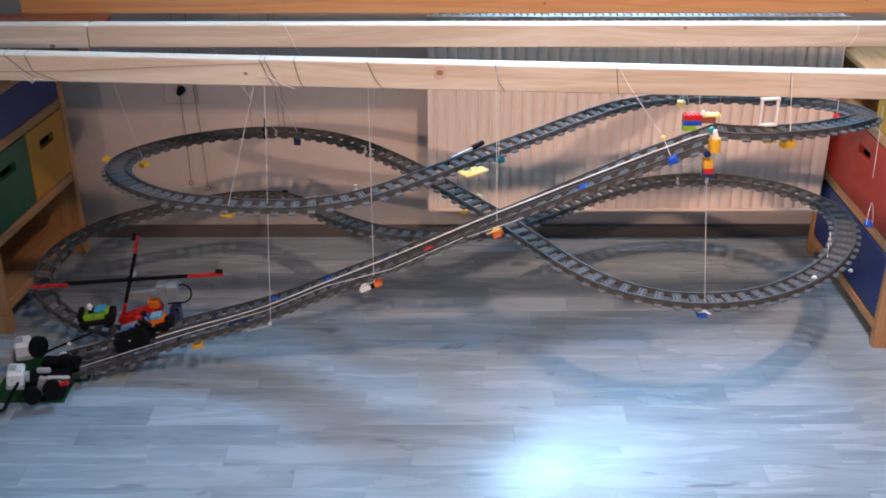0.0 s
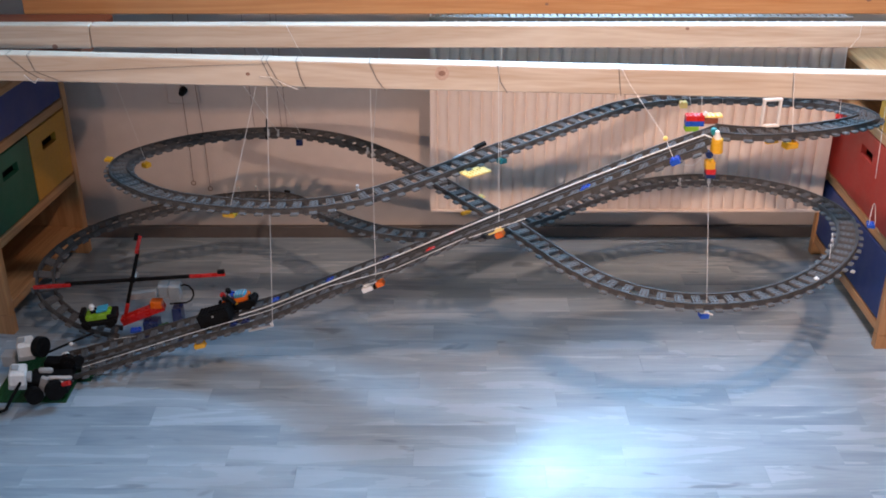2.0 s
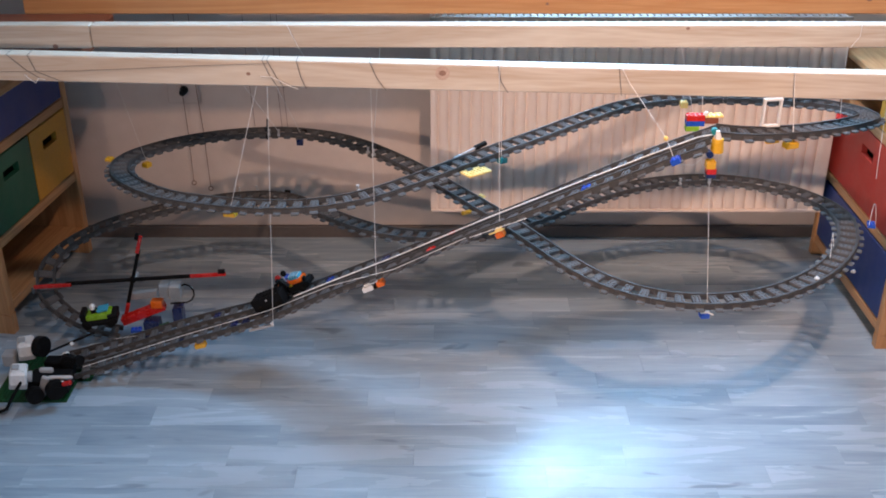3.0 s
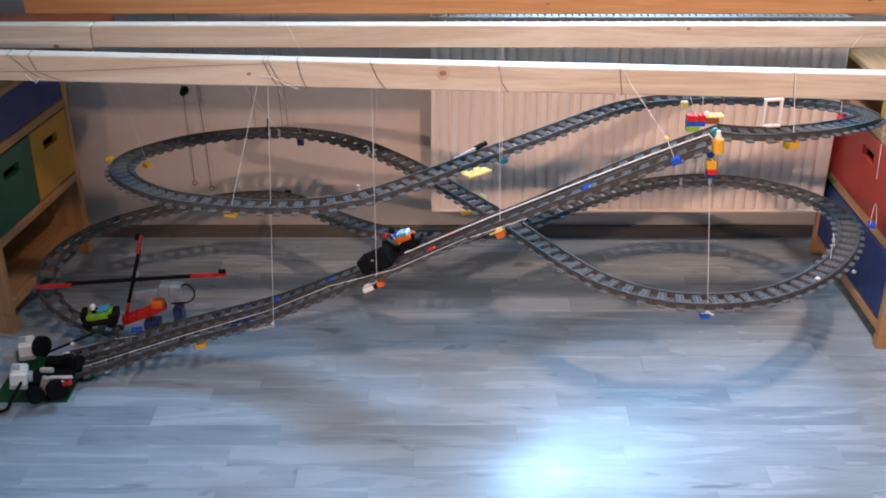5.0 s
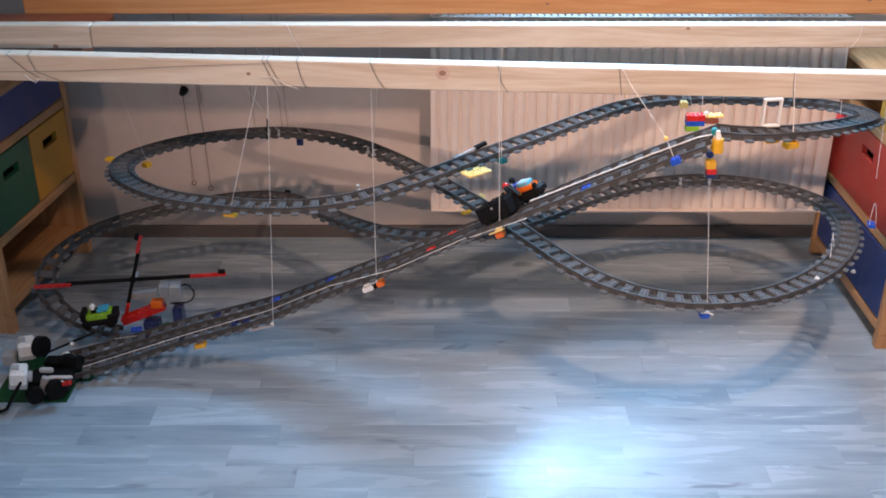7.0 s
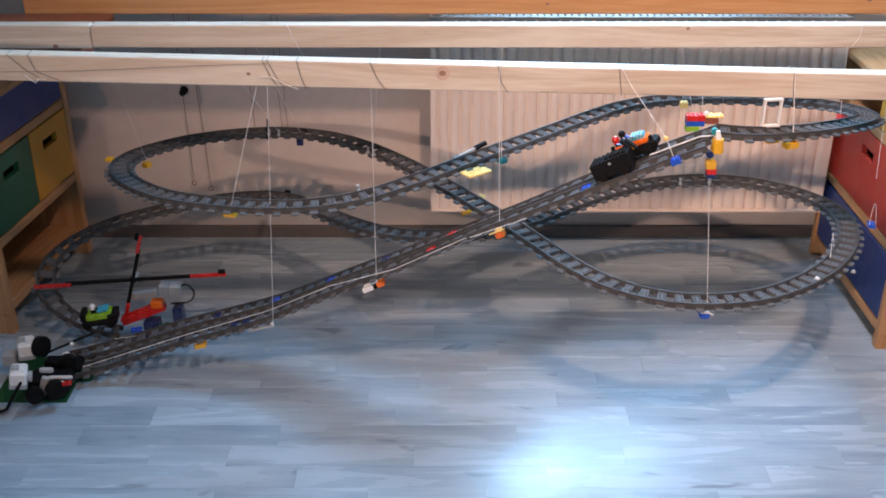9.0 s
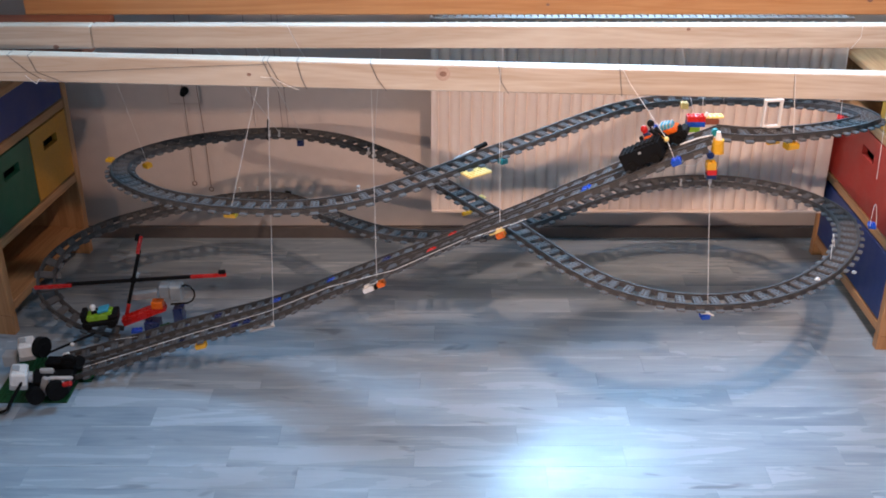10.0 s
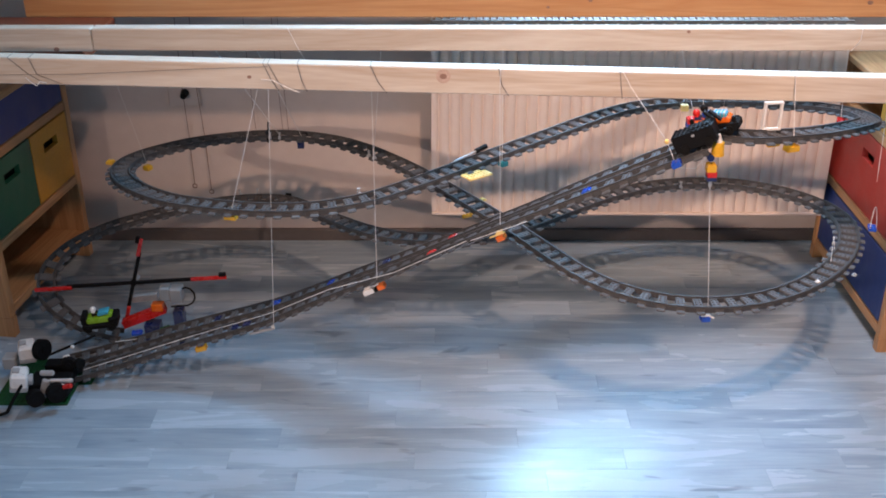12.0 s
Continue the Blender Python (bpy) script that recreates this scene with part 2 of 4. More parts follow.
# ---- tracks: the paths ----
def curve(nodes, step=0.004):
    """A smooth line through the nodes, in even small steps (centripetal Catmull-Rom)."""
    P = [Vector(p) for p in nodes]
    P = [2 * P[0] - P[1], *P, 2 * P[-1] - P[-2]]
    out = []
    for a, b, c, d in zip(P, P[1:], P[2:], P[3:]):
        n = max(2, int((c - b).length / step))
        for i in range(n):
            t = i / n
            out.append(0.5 * (2 * b + (c - a) * t + (2 * a - 5 * b + 4 * c - d) * t * t + (3 * b - a - 3 * c + d) * t ** 3))
    out.append(P[-2])
    for _ in range(60):
        out = [out[0], *[(p + 2 * q + r) / 4 for p, q, r in zip(out, out[1:], out[2:])], out[-1]]
    return out


class Line:
    def __init__(self, pts):
        self.p = pts
        self.s = [0.0]
        for a, b in zip(pts, pts[1:]):
            self.s.append(self.s[-1] + (b - a).length)
        self.length = self.s[-1]

    def at(self, s):
        s = min(max(s, 0.0), self.length)
        i = int(np.searchsorted(self.s, s)) - 1
        i = min(max(i, 0), len(self.p) - 2)
        t = (s - self.s[i]) / max(1e-9, self.s[i + 1] - self.s[i])
        return self.p[i].lerp(self.p[i + 1], t)

    def pose_at(self, s, up=0.0):
        """x along the track, y to its left, z square to it; the origin on the ties' top."""
        d = (self.at(s + 0.012) - self.at(s - 0.012)).normalized()
        y = Vector((0, 0, 1)).cross(d).normalized()
        z = d.cross(y)
        m = Matrix((d, y, z)).transposed().to_4x4()
        return Matrix.Translation(self.at(s) + z * up) @ m


UPPER_RIGHT = [(0.462, 1.692, 0.686), (0.50, 1.684, 0.684), (0.545, 1.693, 0.680), (0.60, 1.722, 0.672), (0.667, 1.768, 0.660), (0.738, 1.831, 0.645),
               (0.795, 1.893, 0.631), (0.832, 1.965, 0.613), (0.835, 2.065, 0.592), (0.803, 2.148, 0.574), (0.754, 2.198, 0.563),
               (0.679, 2.240, 0.555), (0.588, 2.267, 0.547), (0.527, 2.274, 0.543), (0.463, 2.268, 0.539), (0.396, 2.243, 0.535)]
DIAGONAL = [(0.328, 2.197, 0.531), (0.261, 2.143, 0.527), (0.196, 2.09, 0.523), (0.075, 1.997, 0.515), (-0.037, 1.908, 0.507), (-0.143, 1.838, 0.499)]
UPPER_LEFT = [(-0.248, 1.814, 0.491), (-0.357, 1.828, 0.483), (-0.473, 1.868, 0.475), (-0.540, 1.903, 0.469), (-0.605, 1.962, 0.461),
              (-0.662, 2.035, 0.452), (-0.693, 2.105, 0.444), (-0.698, 2.175, 0.436), (-0.680, 2.237, 0.429), (-0.634, 2.307, 0.421), (-0.580, 2.360, 0.415),
              (-0.521, 2.401, 0.409), (-0.458, 2.430, 0.404), (-0.392, 2.444, 0.400), (-0.323, 2.441, 0.396), (-0.252, 2.418, 0.393), (-0.181, 2.370, 0.390)]
FALL = [(-0.111, 2.302, 0.387), (-0.044, 2.223, 0.385), (0.079, 2.053, 0.381), (0.135, 1.972, 0.379), (0.216, 1.843, 0.375)]
LOWER_RIGHT = [(0.254, 1.787, 0.373), (0.291, 1.744, 0.371), (0.329, 1.714, 0.369), (0.377, 1.690, 0.367), (0.426, 1.677, 0.365), (0.478, 1.675, 0.363),
               (0.531, 1.683, 0.361), (0.588, 1.701, 0.359), (0.65, 1.735, 0.357), (0.721, 1.793, 0.354), (0.774, 1.853, 0.352), (0.817, 1.919, 0.350),
               (0.846, 1.988, 0.348), (0.860, 2.047, 0.346), (0.858, 2.103, 0.344), (0.839, 2.161, 0.342), (0.794, 2.222, 0.340), (0.741, 2.262, 0.338),
               (0.683, 2.290, 0.336), (0.620, 2.303, 0.334), (0.553, 2.302, 0.332), (0.485, 2.289, 0.330), (0.414, 2.261, 0.327)]
LOWER_LEFT = [(0.344, 2.221, 0.324), (0.274, 2.171, 0.321), (0.207, 2.121, 0.318), (0.143, 2.086, 0.314), (0.081, 2.065, 0.310), (0.02, 2.060, 0.305),
              (-0.079, 2.083, 0.296), (-0.13, 2.108, 0.292), (-0.182, 2.147, 0.287), (-0.238, 2.199, 0.282), (-0.297, 2.264, 0.276), (-0.359, 2.330, 0.270),
              (-0.418, 2.362, 0.265), (-0.488, 2.369, 0.260), (-0.555, 2.358, 0.256), (-0.658, 2.327, 0.250), (-0.721, 2.302, 0.243),
              (-0.782, 2.272, 0.236), (-0.845, 2.25, 0.216), (-0.897, 2.219, 0.189), (-0.923, 2.178, 0.156), (-0.914, 2.143, 0.112), (-0.868, 2.126, 0.070), (-0.815, 2.126, 0.038), (-0.75, 2.128, 0.022)]
RAMP = [(-0.84, 1.975, 0.024), (-0.74, 2.0, 0.041), (-0.569, 2.01, 0.095), (-0.38, 1.995, 0.160), (-0.218, 1.955, 0.249), (-0.05, 1.9, 0.348),
        (0.072, 1.84, 0.434), (0.183, 1.78, 0.513), (0.286, 1.735, 0.581), (0.383, 1.700, 0.640), (0.452, 1.674, 0.680)]
circuit = Line(curve([*UPPER_RIGHT, *DIAGONAL, *UPPER_LEFT, *FALL, *LOWER_RIGHT, *LOWER_LEFT]))
centre = Line(curve(RAMP))


def beside(line, off):
    out = []
    for i in range(int(line.length / 0.004) + 1):
        m = line.pose_at(i * 0.004)
        out.append(m @ Vector((0, off, 0)))
    return Line(out)


ramp_back, ramp_front = beside(centre, 0.0325), beside(centre, -0.0325)


def tie_mesh():
    """A tie: a studded block between the rails, lower rounded ends outside them."""
    bm = box(B(), 0, 0, -0.0036, 0.0165, 0.044, 0.0072, bevel=0.0008)
    for y in (-0.0265, 0.0265):
        box(bm, 0, y, -0.0062, 0.0165, 0.011, 0.0044, bevel=0.0018)
    for x in (-0.004, 0.004):
        for y in (-0.012, -0.004, 0.004, 0.012):
            cyl(bm, (x, y, -0.0004), (x, y, 0.0015), 0.0024, n=7)
    return mesh_of("tie", bm, TIE)


def rail_mesh(line, s0, s1, off):
    """A length of rail with a foot, a web and a head, in world coordinates."""
    prof = [(-0.0030, -0.0080), (-0.0030, 0.0006), (-0.0013, 0.0010), (-0.0019, 0.0024), (-0.0019, 0.0036), (0.0019, 0.0036), (0.0019, 0.0024), (0.0013, 0.0010), (0.0030, 0.0006), (0.0030, -0.0080)]
    bm = B()
    n = max(2, int((s1 - s0) / 0.016) + 1)
    rings = []
    for i in range(n + 1):
        m = line.pose_at(s0 + (s1 - s0) * i / n)
        rings.append([bm.verts.new(m @ Vector((0, off + a, b))) for a, b in prof])
    k = len(prof)
    for u, w in zip(rings, rings[1:]):
        for j in range(k):
            bm.faces.new((u[j], u[(j + 1) % k], w[(j + 1) % k], w[j]))
    bm.faces.new(rings[0])
    bm.faces.new(rings[-1][::-1])
    return mesh_of("rail", bm, TRACK)


TIE_MESH = tie_mesh()


def lay_track(name, label, line, s0=0.0, s1=None):
    s1 = line.length if s1 is None else s1
    ob = thing(name, label, "toy track", group="toy railway tracks")
    n = int((s1 - s0) / 0.128)
    for i in range(n):
        a = s0 + (s1 - s0) * i / n
        b = s0 + (s1 - s0) * (i + 1) / n
        for off in (-0.0188, 0.0188):
            share("rail", rail_mesh(line, a + 0.0003, b - 0.0003, off), ob, Matrix())
        for k in range(4):
            share("tie", TIE_MESH, ob, line.pose_at(a + (b - a) * (k + 0.5) / 4))
    return ob


# ---- the room ----
def slab_with_hole(bm, x0, x1, z0, z1, y0, y1, hole):
    a, b, c, d = hole
    for u0, u1, w0, w1 in ((x0, a, z0, z1), (b, x1, z0, z1), (a, b, z0, c), (a, b, d, z1)):
        box(bm, (u0 + u1) / 2, (y0 + y1) / 2, (w0 + w1) / 2, u1 - u0, y1 - y0, w1 - w0)
    return bm


ROOM = (-1.75, 1.75, -1.6)
structure("wall_back", slab_with_hole(B(), ROOM[0] - 0.2, ROOM[1] + 0.2, -0.1, 2.6, WALL_Y, WALL_Y + 0.3, WIN), WALLPAPER, "back wall with pinkish beige wallpaper behind the radiator", "wall")
structure("wall_left", box(B(), ROOM[0] - 0.1, 0.5, 1.25, 0.2, WALL_Y * 2 - 1.0, 2.7), UNSEEN_WALL, "unseen side wall, coloured darker to cut bounced light", "wall")
structure("wall_right", box(B(), ROOM[1] + 0.1, 0.5, 1.25, 0.2, WALL_Y * 2 - 1.0, 2.7), UNSEEN_WALL, "unseen side wall, coloured darker to cut bounced light", "wall")
structure("wall_front", box(B(), 0, ROOM[2] - 0.1, 1.25, 3.9, 0.2, 2.7), UNSEEN_WALL, "plain wall opposite the radiator", "wall")
roof_bm = B()
for u0, u1, w0, w1 in ((-1.95, ADDED_ROOF_WIN[0], -1.8, 2.98), (ADDED_ROOF_WIN[1], 1.95, -1.8, 2.98), (ADDED_ROOF_WIN[0], ADDED_ROOF_WIN[1], -1.8, ADDED_ROOF_WIN[2]), (ADDED_ROOF_WIN[0], ADDED_ROOF_WIN[1], ADDED_ROOF_WIN[3], 2.98)):
    box(roof_bm, (u0 + u1) / 2, (w0 + w1) / 2, 2.56, u1 - u0, w1 - w0, 0.12)
structure("ceiling", roof_bm, PAINT, "plain white painted ceiling", "ceiling")
structure("floor", box(B(), 0, 0.5, -0.056, 3.9, 4.6, 0.1), SHADE_FILL, "floor under the grey-blue laminate strips", "floor")
structure("baseboard", box(B(), 0, WALL_Y - 0.008, 0.017, 3.4, 0.015, 0.034, bevel=0.002), SKIRT, "dark skirting board along the back wall", "baseboard")


# ---- beams over the railway ----
def beam(name, label, a, b, depth, height, material):
    """A planed beam from a to b (the middles of its ends), with eased edges."""
    a, b = Vector(a), Vector(b)
    d = b - a
    bm = box(B(), 0, 0, 0, d.length, depth, height, bevel=0.0018)
    m = Matrix.Translation((a + b) / 2) @ d.to_track_quat("X", "Z").to_matrix().to_4x4()
    ob = part(name, bm, material, m=m)
    return tagged(ob, label, "beam")


def beam_thing(name, label, a, b, depth, height, material, knots):
    """A beam with its knots as thin inlays; knots: (along, up, radius) on the front face."""
    ob = beam(name, label, a, b, depth, height, material)
    for u, w, r in knots:
        if r > 0.006:
            ring = cyl(B(), (u, -depth / 2 + 0.001, w), (u, -depth / 2 - 0.0003, w), r, n=18)
            part("knot_ring", ring, KNOT_RING, ob)
            r *= 0.4
        bm = B()
        cyl(bm, (u, -depth / 2 + 0.001, w), (u, -depth / 2 - 0.0006, w), r, n=14)
        bmesh.ops.scale(bm, vec=(1.25, 1, 0.95), verts=bm.verts, space=Matrix.Translation((-u, 0, -w)))
        part("knot", bm, KNOT, ob)
    return ob


beam_thing("wooden_beam", "pale planed pine beam with threads tied round it", (-1.75, 1.760, 0.8012), (1.75, 1.760, 0.7178), 0.030, 0.046, PINE,
           [(0.0, 0.008, 0.0125), (-0.33, -0.001, 0.003)])
beam_thing("wooden_beam", "pale pine beam carrying the rear hanging threads", (-0.6735, 2.015, 0.759), (1.75, 2.015, 0.759), 0.030, 0.044, PINE, [(-0.069, 0.016, 0.003)])
beam_thing("wooden_beam", "short pale pine beam butted against the rear beam", (-1.75, 2.0145, 0.7585), (-0.675, 2.0145, 0.7585), 0.030, 0.045, PINE,
           [(0.468, -0.018, 0.0045), (0.322, 0.013, 0.003)])
# rail height past the view is set to shade what lies behind
beam_thing("bed_rail", "broad orange-brown varnished pine bed rail", (-0.9, 2.285, 0.863), (1.75, 2.285, 0.863), 0.030, 0.26, PINE_ORANGE,
           [(-0.11, -0.093, 0.004), (0.49, -0.098, 0.005), (-0.20, -0.108, 0.003)])
# unseen board, added to keep daylight off the back floor and tracks
tagged(part("unseen_light_blocker", box(B(), -0.05, 2.489, 0.955, 1.70, 0.376, 0.036, bevel=0.003), PINE_ORANGE), "unseen flat pine board, added to block daylight behind the rail", "board")
tagged(part("shelf_board", box(B(), -1.2275, 2.145, 0.72, 1.045, 0.225, 0.034, bevel=0.003), BOARD_RED), "reddish brown wooden board beside the bed rail", "board")


# ---- radiator ----
def radiator():
    ob = thing("radiator", "cream enamelled ribbed panel radiator on the back wall", "radiator")
    x0, x1, z0, z1, y = -0.03, 0.985, 0.150, 0.655, 2.515
    bm = B()
    n = 36
    prof = []
    pitch = (x1 - x0 - 0.024) / n
    # corrugated front sheet
    for i in range(n):
        u = x0 + 0.012 + i * pitch
        prof += [(u + pitch * a, y + c) for a, c in ((0, 0.0005), (0.08, 0.002), (0.17, 0.007), (0.24, 0.009), (0.31, 0.007), (0.40, 0.002), (0.48, 0.0005), (0.74, -0.0012))]
    prof = [(x0, y), *prof, (x1, y)]
    lo = [bm.verts.new((u, w, z0 + 0.045)) for u, w in prof]
    hi = [bm.verts.new((u, w, z1 - 0.03)) for u, w in prof]
    lo0 = [bm.verts.new((u, y, z0)) for u, w in prof]
    hi0 = [bm.verts.new((u, y, z1)) for u, w in prof]
    for row_a, row_b in ((lo0, lo), (lo, hi), (hi, hi0)):
        for i in range(len(prof) - 1):
            bm.faces.new((row_a[i], row_a[i + 1], row_b[i + 1], row_b[i]))
    part("front_panel", bm, ENAMEL, ob, smooth=True)
    part("rear_panel", box(B(), (x0 + x1) / 2, y + 0.075, (z0 + z1) / 2, x1 - x0 - 0.02, 0.012, z1 - z0 - 0.02), ENAMEL, ob)
    part("convector", box(B(), (x0 + x1) / 2, y + 0.04, (z0 + z1) / 2, x1 - x0 - 0.06, 0.05, z1 - z0 - 0.06), ENAMEL_SHADED, ob)
    for x in (x0 + 0.002, x1 - 0.002):
        part("side_panel", box(B(), x, y + 0.042, (z0 + z1) / 2, 0.004, 0.08, z1 - z0), ENAMEL, ob)
    part("bottom_edge", box(B(), (x0 + x1) / 2, y - 0.003, z0 + 0.004, x1 - x0, 0.008, 0.008, bevel=0.002), ENAMEL, ob)
    k = 60
    for i in range(k):
        x = x0 + 0.01 + (x1 - x0 - 0.02) * (i + 0.5) / k
        share("grille_slat", GRILLE, ob, Matrix.Translation((x, y + 0.04, z1 + 0.002)))
    for yy in (y + 0.004, y + 0.078):
        part("grille_edge", box(B(), (x0 + x1) / 2, yy, z1 + 0.002, x1 - x0, 0.008, 0.01), GRILLE_SHADED, ob)
    for x in (x0 + 0.12, x1 - 0.12):
        part("bracket", box(B(), x, y + 0.122, 0.4, 0.03, 0.085, 0.4), ENAMEL, ob)
    return ob


GRILLE = mesh_of("grille_slat", box(B(), 0, 0, 0, 0.012, 0.07, 0.008), GRILLE_SHADED)
radiator()


# ---- drawer units ----
def drawer_unit(label, side, m, wide, top, fronts, shelves, foot):
    """A pine unit; local y runs along its front from 0 to wide, its drawers face -side along x. fronts: (material, y0, y1, z0, z1, slot)."""
    ob = thing("drawer_unit", label, "drawer unit", m, group="drawer units")
    deep = 0.30
    cx = side * deep / 2
    part("top_board", box(B(), cx - side * 0.006, wide / 2, top - 0.009, deep + 0.012, wide + 0.006, 0.018, bevel=0.003), PINE_Y, ob)
    part("back_panel", box(B(), side * (deep - 0.005), wide / 2, top / 2 + 0.02, 0.008, wide - 0.04, top - 0.06), PINE_Y, ob)
    for y in (0.011, wide - 0.011):
        bm = box(B(), cx, y, (top - 0.018 + foot) / 2, deep, 0.022, top - 0.018 - foot, bevel=0.002)
        for u in (0.035, deep - 0.035):
            box(bm, side * u, y, foot / 2, 0.07, 0.022, foot)
        part("side_panel", bm, PINE_Z, ob)
    for z in shelves:
        part("shelf", box(B(), cx, wide / 2, z, deep - 0.004, wide - 0.046, 0.024, bevel=0.002), PINE_Y, ob)
    for material, a, b, z0, z1, slot in fronts:
        d = B()
        h0 = (a + b) / 2
        sl = 0.036
        xx = side * 0.009
        if slot:
            zs = z1 - 0.05
            for u0, u1, w0, w1 in ((a, h0 - sl, z0, z1), (h0 + sl, b, z0, z1), (h0 - sl, h0 + sl, z0, zs - 0.012), (h0 - sl, h0 + sl, zs + 0.012, z1)):
                box(d, xx, (u0 + u1) / 2, (w0 + w1) / 2, 0.014, u1 - u0, w1 - w0)
            bmesh.ops.remove_doubles(d, verts=d.verts, dist=0.0001)
        else:
            box(d, xx, h0, (z0 + z1) / 2, 0.014, b - a, z1 - z0, bevel=0.002)
        part("drawer_front", d, material, ob)
        # solid block whose near-black colour stands for shade inside the drawer
        part("drawer_box", box(B(), side * 0.16, h0, (z0 + z1) / 2 - 0.01, 0.25, b - a - 0.02, z1 - z0 - 0.03), SHADE_FILL, ob)
    return ob


drawer_unit("pine drawer unit with dark blue, green and yellow fronts, open below", -1, pose(-1.012, 2.15, 0, 0, 0, -7), 0.445, 0.565, [
    (GREEN_FRONT, 0.026, 0.225, 0.243, 0.415, True), (YELLOW_FRONT, 0.229, 0.419, 0.243, 0.415, True),
    (BLUE_FRONT, 0.026, 0.419, 0.444, 0.543, False)], (0.226, 0.43, 0.066), 0.05)
drawer_unit("pine drawer unit with red, yellow and blue fronts", 1, pose(1.0, 2.085, 0), 0.50, 0.58, [
    (BLUE_FRONT, 0.028, 0.472, 0.064, 0.222, False), (RED_FRONT, 0.028, 0.472, 0.254, 0.434, True),
    (YELLOW_FRONT, 0.028, 0.225, 0.463, 0.555, False)], (0.238, 0.448, 0.048), 0.034)

# ---- railway ----
lay_track("train_track", "dark grey plastic toy track in hanging loops", circuit)
lay_track("train_track", "dark grey plastic toy track climbing a ramp, rear of two", ramp_back)
lay_track("train_track", "dark grey plastic toy track climbing a ramp, front of two", ramp_front)


# ---- small toy parts ----
U = 0.008              # one stud
PLATE = 0.0032


def bricks(bm, nx, ny, plates, at=(0, 0, 0), studs=True):
    """A toy brick of nx by ny studs and so many plates high, its base's middle at the place."""
    x, y, z = at
    h = plates * PLATE
    box(bm, x, y, z + h / 2, nx * U - 0.0002, ny * U - 0.0002, h, bevel=0.0004)
    if studs:
        for i in range(nx):
            for j in range(ny):
                cx, cy = x + (i - (nx - 1) / 2) * U, y + (j - (ny - 1) / 2) * U
                cyl(bm, (cx, cy, z + h - 0.0001), (cx, cy, z + h + 0.0017), 0.0024, n=10)
    return bm


def one_brick(label, material, nx, ny, plates, m, category="toy brick"):
    ob = part("toy_brick", bricks(B(), nx, ny, plates), material, m=m)
    return tagged(ob, label, category)


def thread(label, *pts, r=0.00055, material=None):
    ob = part("hanging_thread", tube(B(), pts, r, 5), material or THREAD)
    return tagged(ob, label, "thread", "hanging threads")


def heading(line, s):
    p, q = line.at(s - 0.01), line.at(s + 0.01)
    return math.degrees(math.atan2(q.y - p.y, q.x - p.x))


# bricks under and beside the loops, where the threads take hold
one_brick("yellow brick under the upper loop, a thread tied round it", YELLOW, 3, 2, 3, pose(-0.404, 1.834, 0.458, 0, 0, -12))
one_brick("small yellow brick hanging inside the upper loop", YELLOW, 2, 2, 3, pose(-0.660, 2.20, 0.407, 0, 0, 60))
one_brick("small yellow brick on the outer edge of the loop", YELLOW, 2, 2, 2, pose(-0.733, 2.175, 0.432, 0, 0, 80))
one_brick("dark blue brick gripping the underside of the track", NAVY, 2, 2, 5, pose(-0.347, 2.428, 0.372, 8, 0, 0))
one_brick("pale yellow flat plate beside the crossing track", PALE_YELLOW, 7, 4, 1, pose(0.066, 1.938, 0.503, 0, 0, 36))
one_brick("teal brick under the crossing track", TEAL, 2, 2, 3, pose(0.121, 2.0, 0.499, 0, 0, 38))
one_brick("yellow brick under the falling track", YELLOW, 3, 1, 2, pose(0.052, 2.075, 0.349, 0, 0, 30))
one_brick("small yellow brick on the falling track's edge", PALE_YELLOW, 2, 1, 1, pose(0.086, 2.10, 0.378, 0, 0, -52))
one_brick("yellow brick tied to the ramp's near edge", PALE_YELLOW, 4, 1, 2, pose(0.101, 1.762, 0.459, 0, -30, -18))
one_brick("rust-coloured brick under the ramp's near edge", ORANGE, 2, 2, 3, pose(0.110, 1.768, 0.447, 0, -30, -18))
one_brick("yellow brick under the foot of the ramp", YELLOW, 3, 2, 3, pose(-0.522, 1.955, 0.088, 0, -15, 0))
one_brick("bright blue brick tied under the head of the ramp", BLUE, 2, 2, 3, pose(0.389, 1.633, 0.648, 0, -30, -18))
# paler yellow brightens this brick, which too little light reaches
one_brick("yellow brick on the upper loop's far side", PALE_YELLOW, 2, 2, 4, pose(0.533, 2.236, 0.534))
one_brick("yellow brick under the upper loop, hung by a thread", YELLOW, 3, 2, 3, pose(0.596, 1.702, 0.649, 0, 0, 20))
one_brick("yellow plate sticking out under the upper loop", YELLOW, 3, 1, 1, pose(0.566, 1.708, 0.655, 0, 0, 20))
one_brick("red brick inside the upper loop's bend", RED, 3, 2, 2, pose(0.806, 2.04, 0.577, 0, 0, 70))
one_brick("blue brick under the lower loop beside the drawers", BLUE, 3, 2, 2, pose(0.893, 1.995, 0.358, 0, 0, 75))
one_brick("tiny white brick on the lower loop's ties", WHITE, 1, 1, 1, pose(0.711, 1.772, 0.354, 0, 0, 35))
one_brick("tiny grey plate on the lower loop's outer edge", GREY, 1, 1, 1, pose(0.795, 1.812, 0.347, 0, 0, 50))
one_brick("bright blue brick lying beside the foot of the ramp", BLUE, 3, 2, 2, pose(-0.701, 2.085, 0.048, 0, 0, 10))
one_brick("dark green plate beside the foot of the ramp", GREEN, 3, 2, 1, pose(-0.636, 2.088, 0.060, 0, -12, 20))

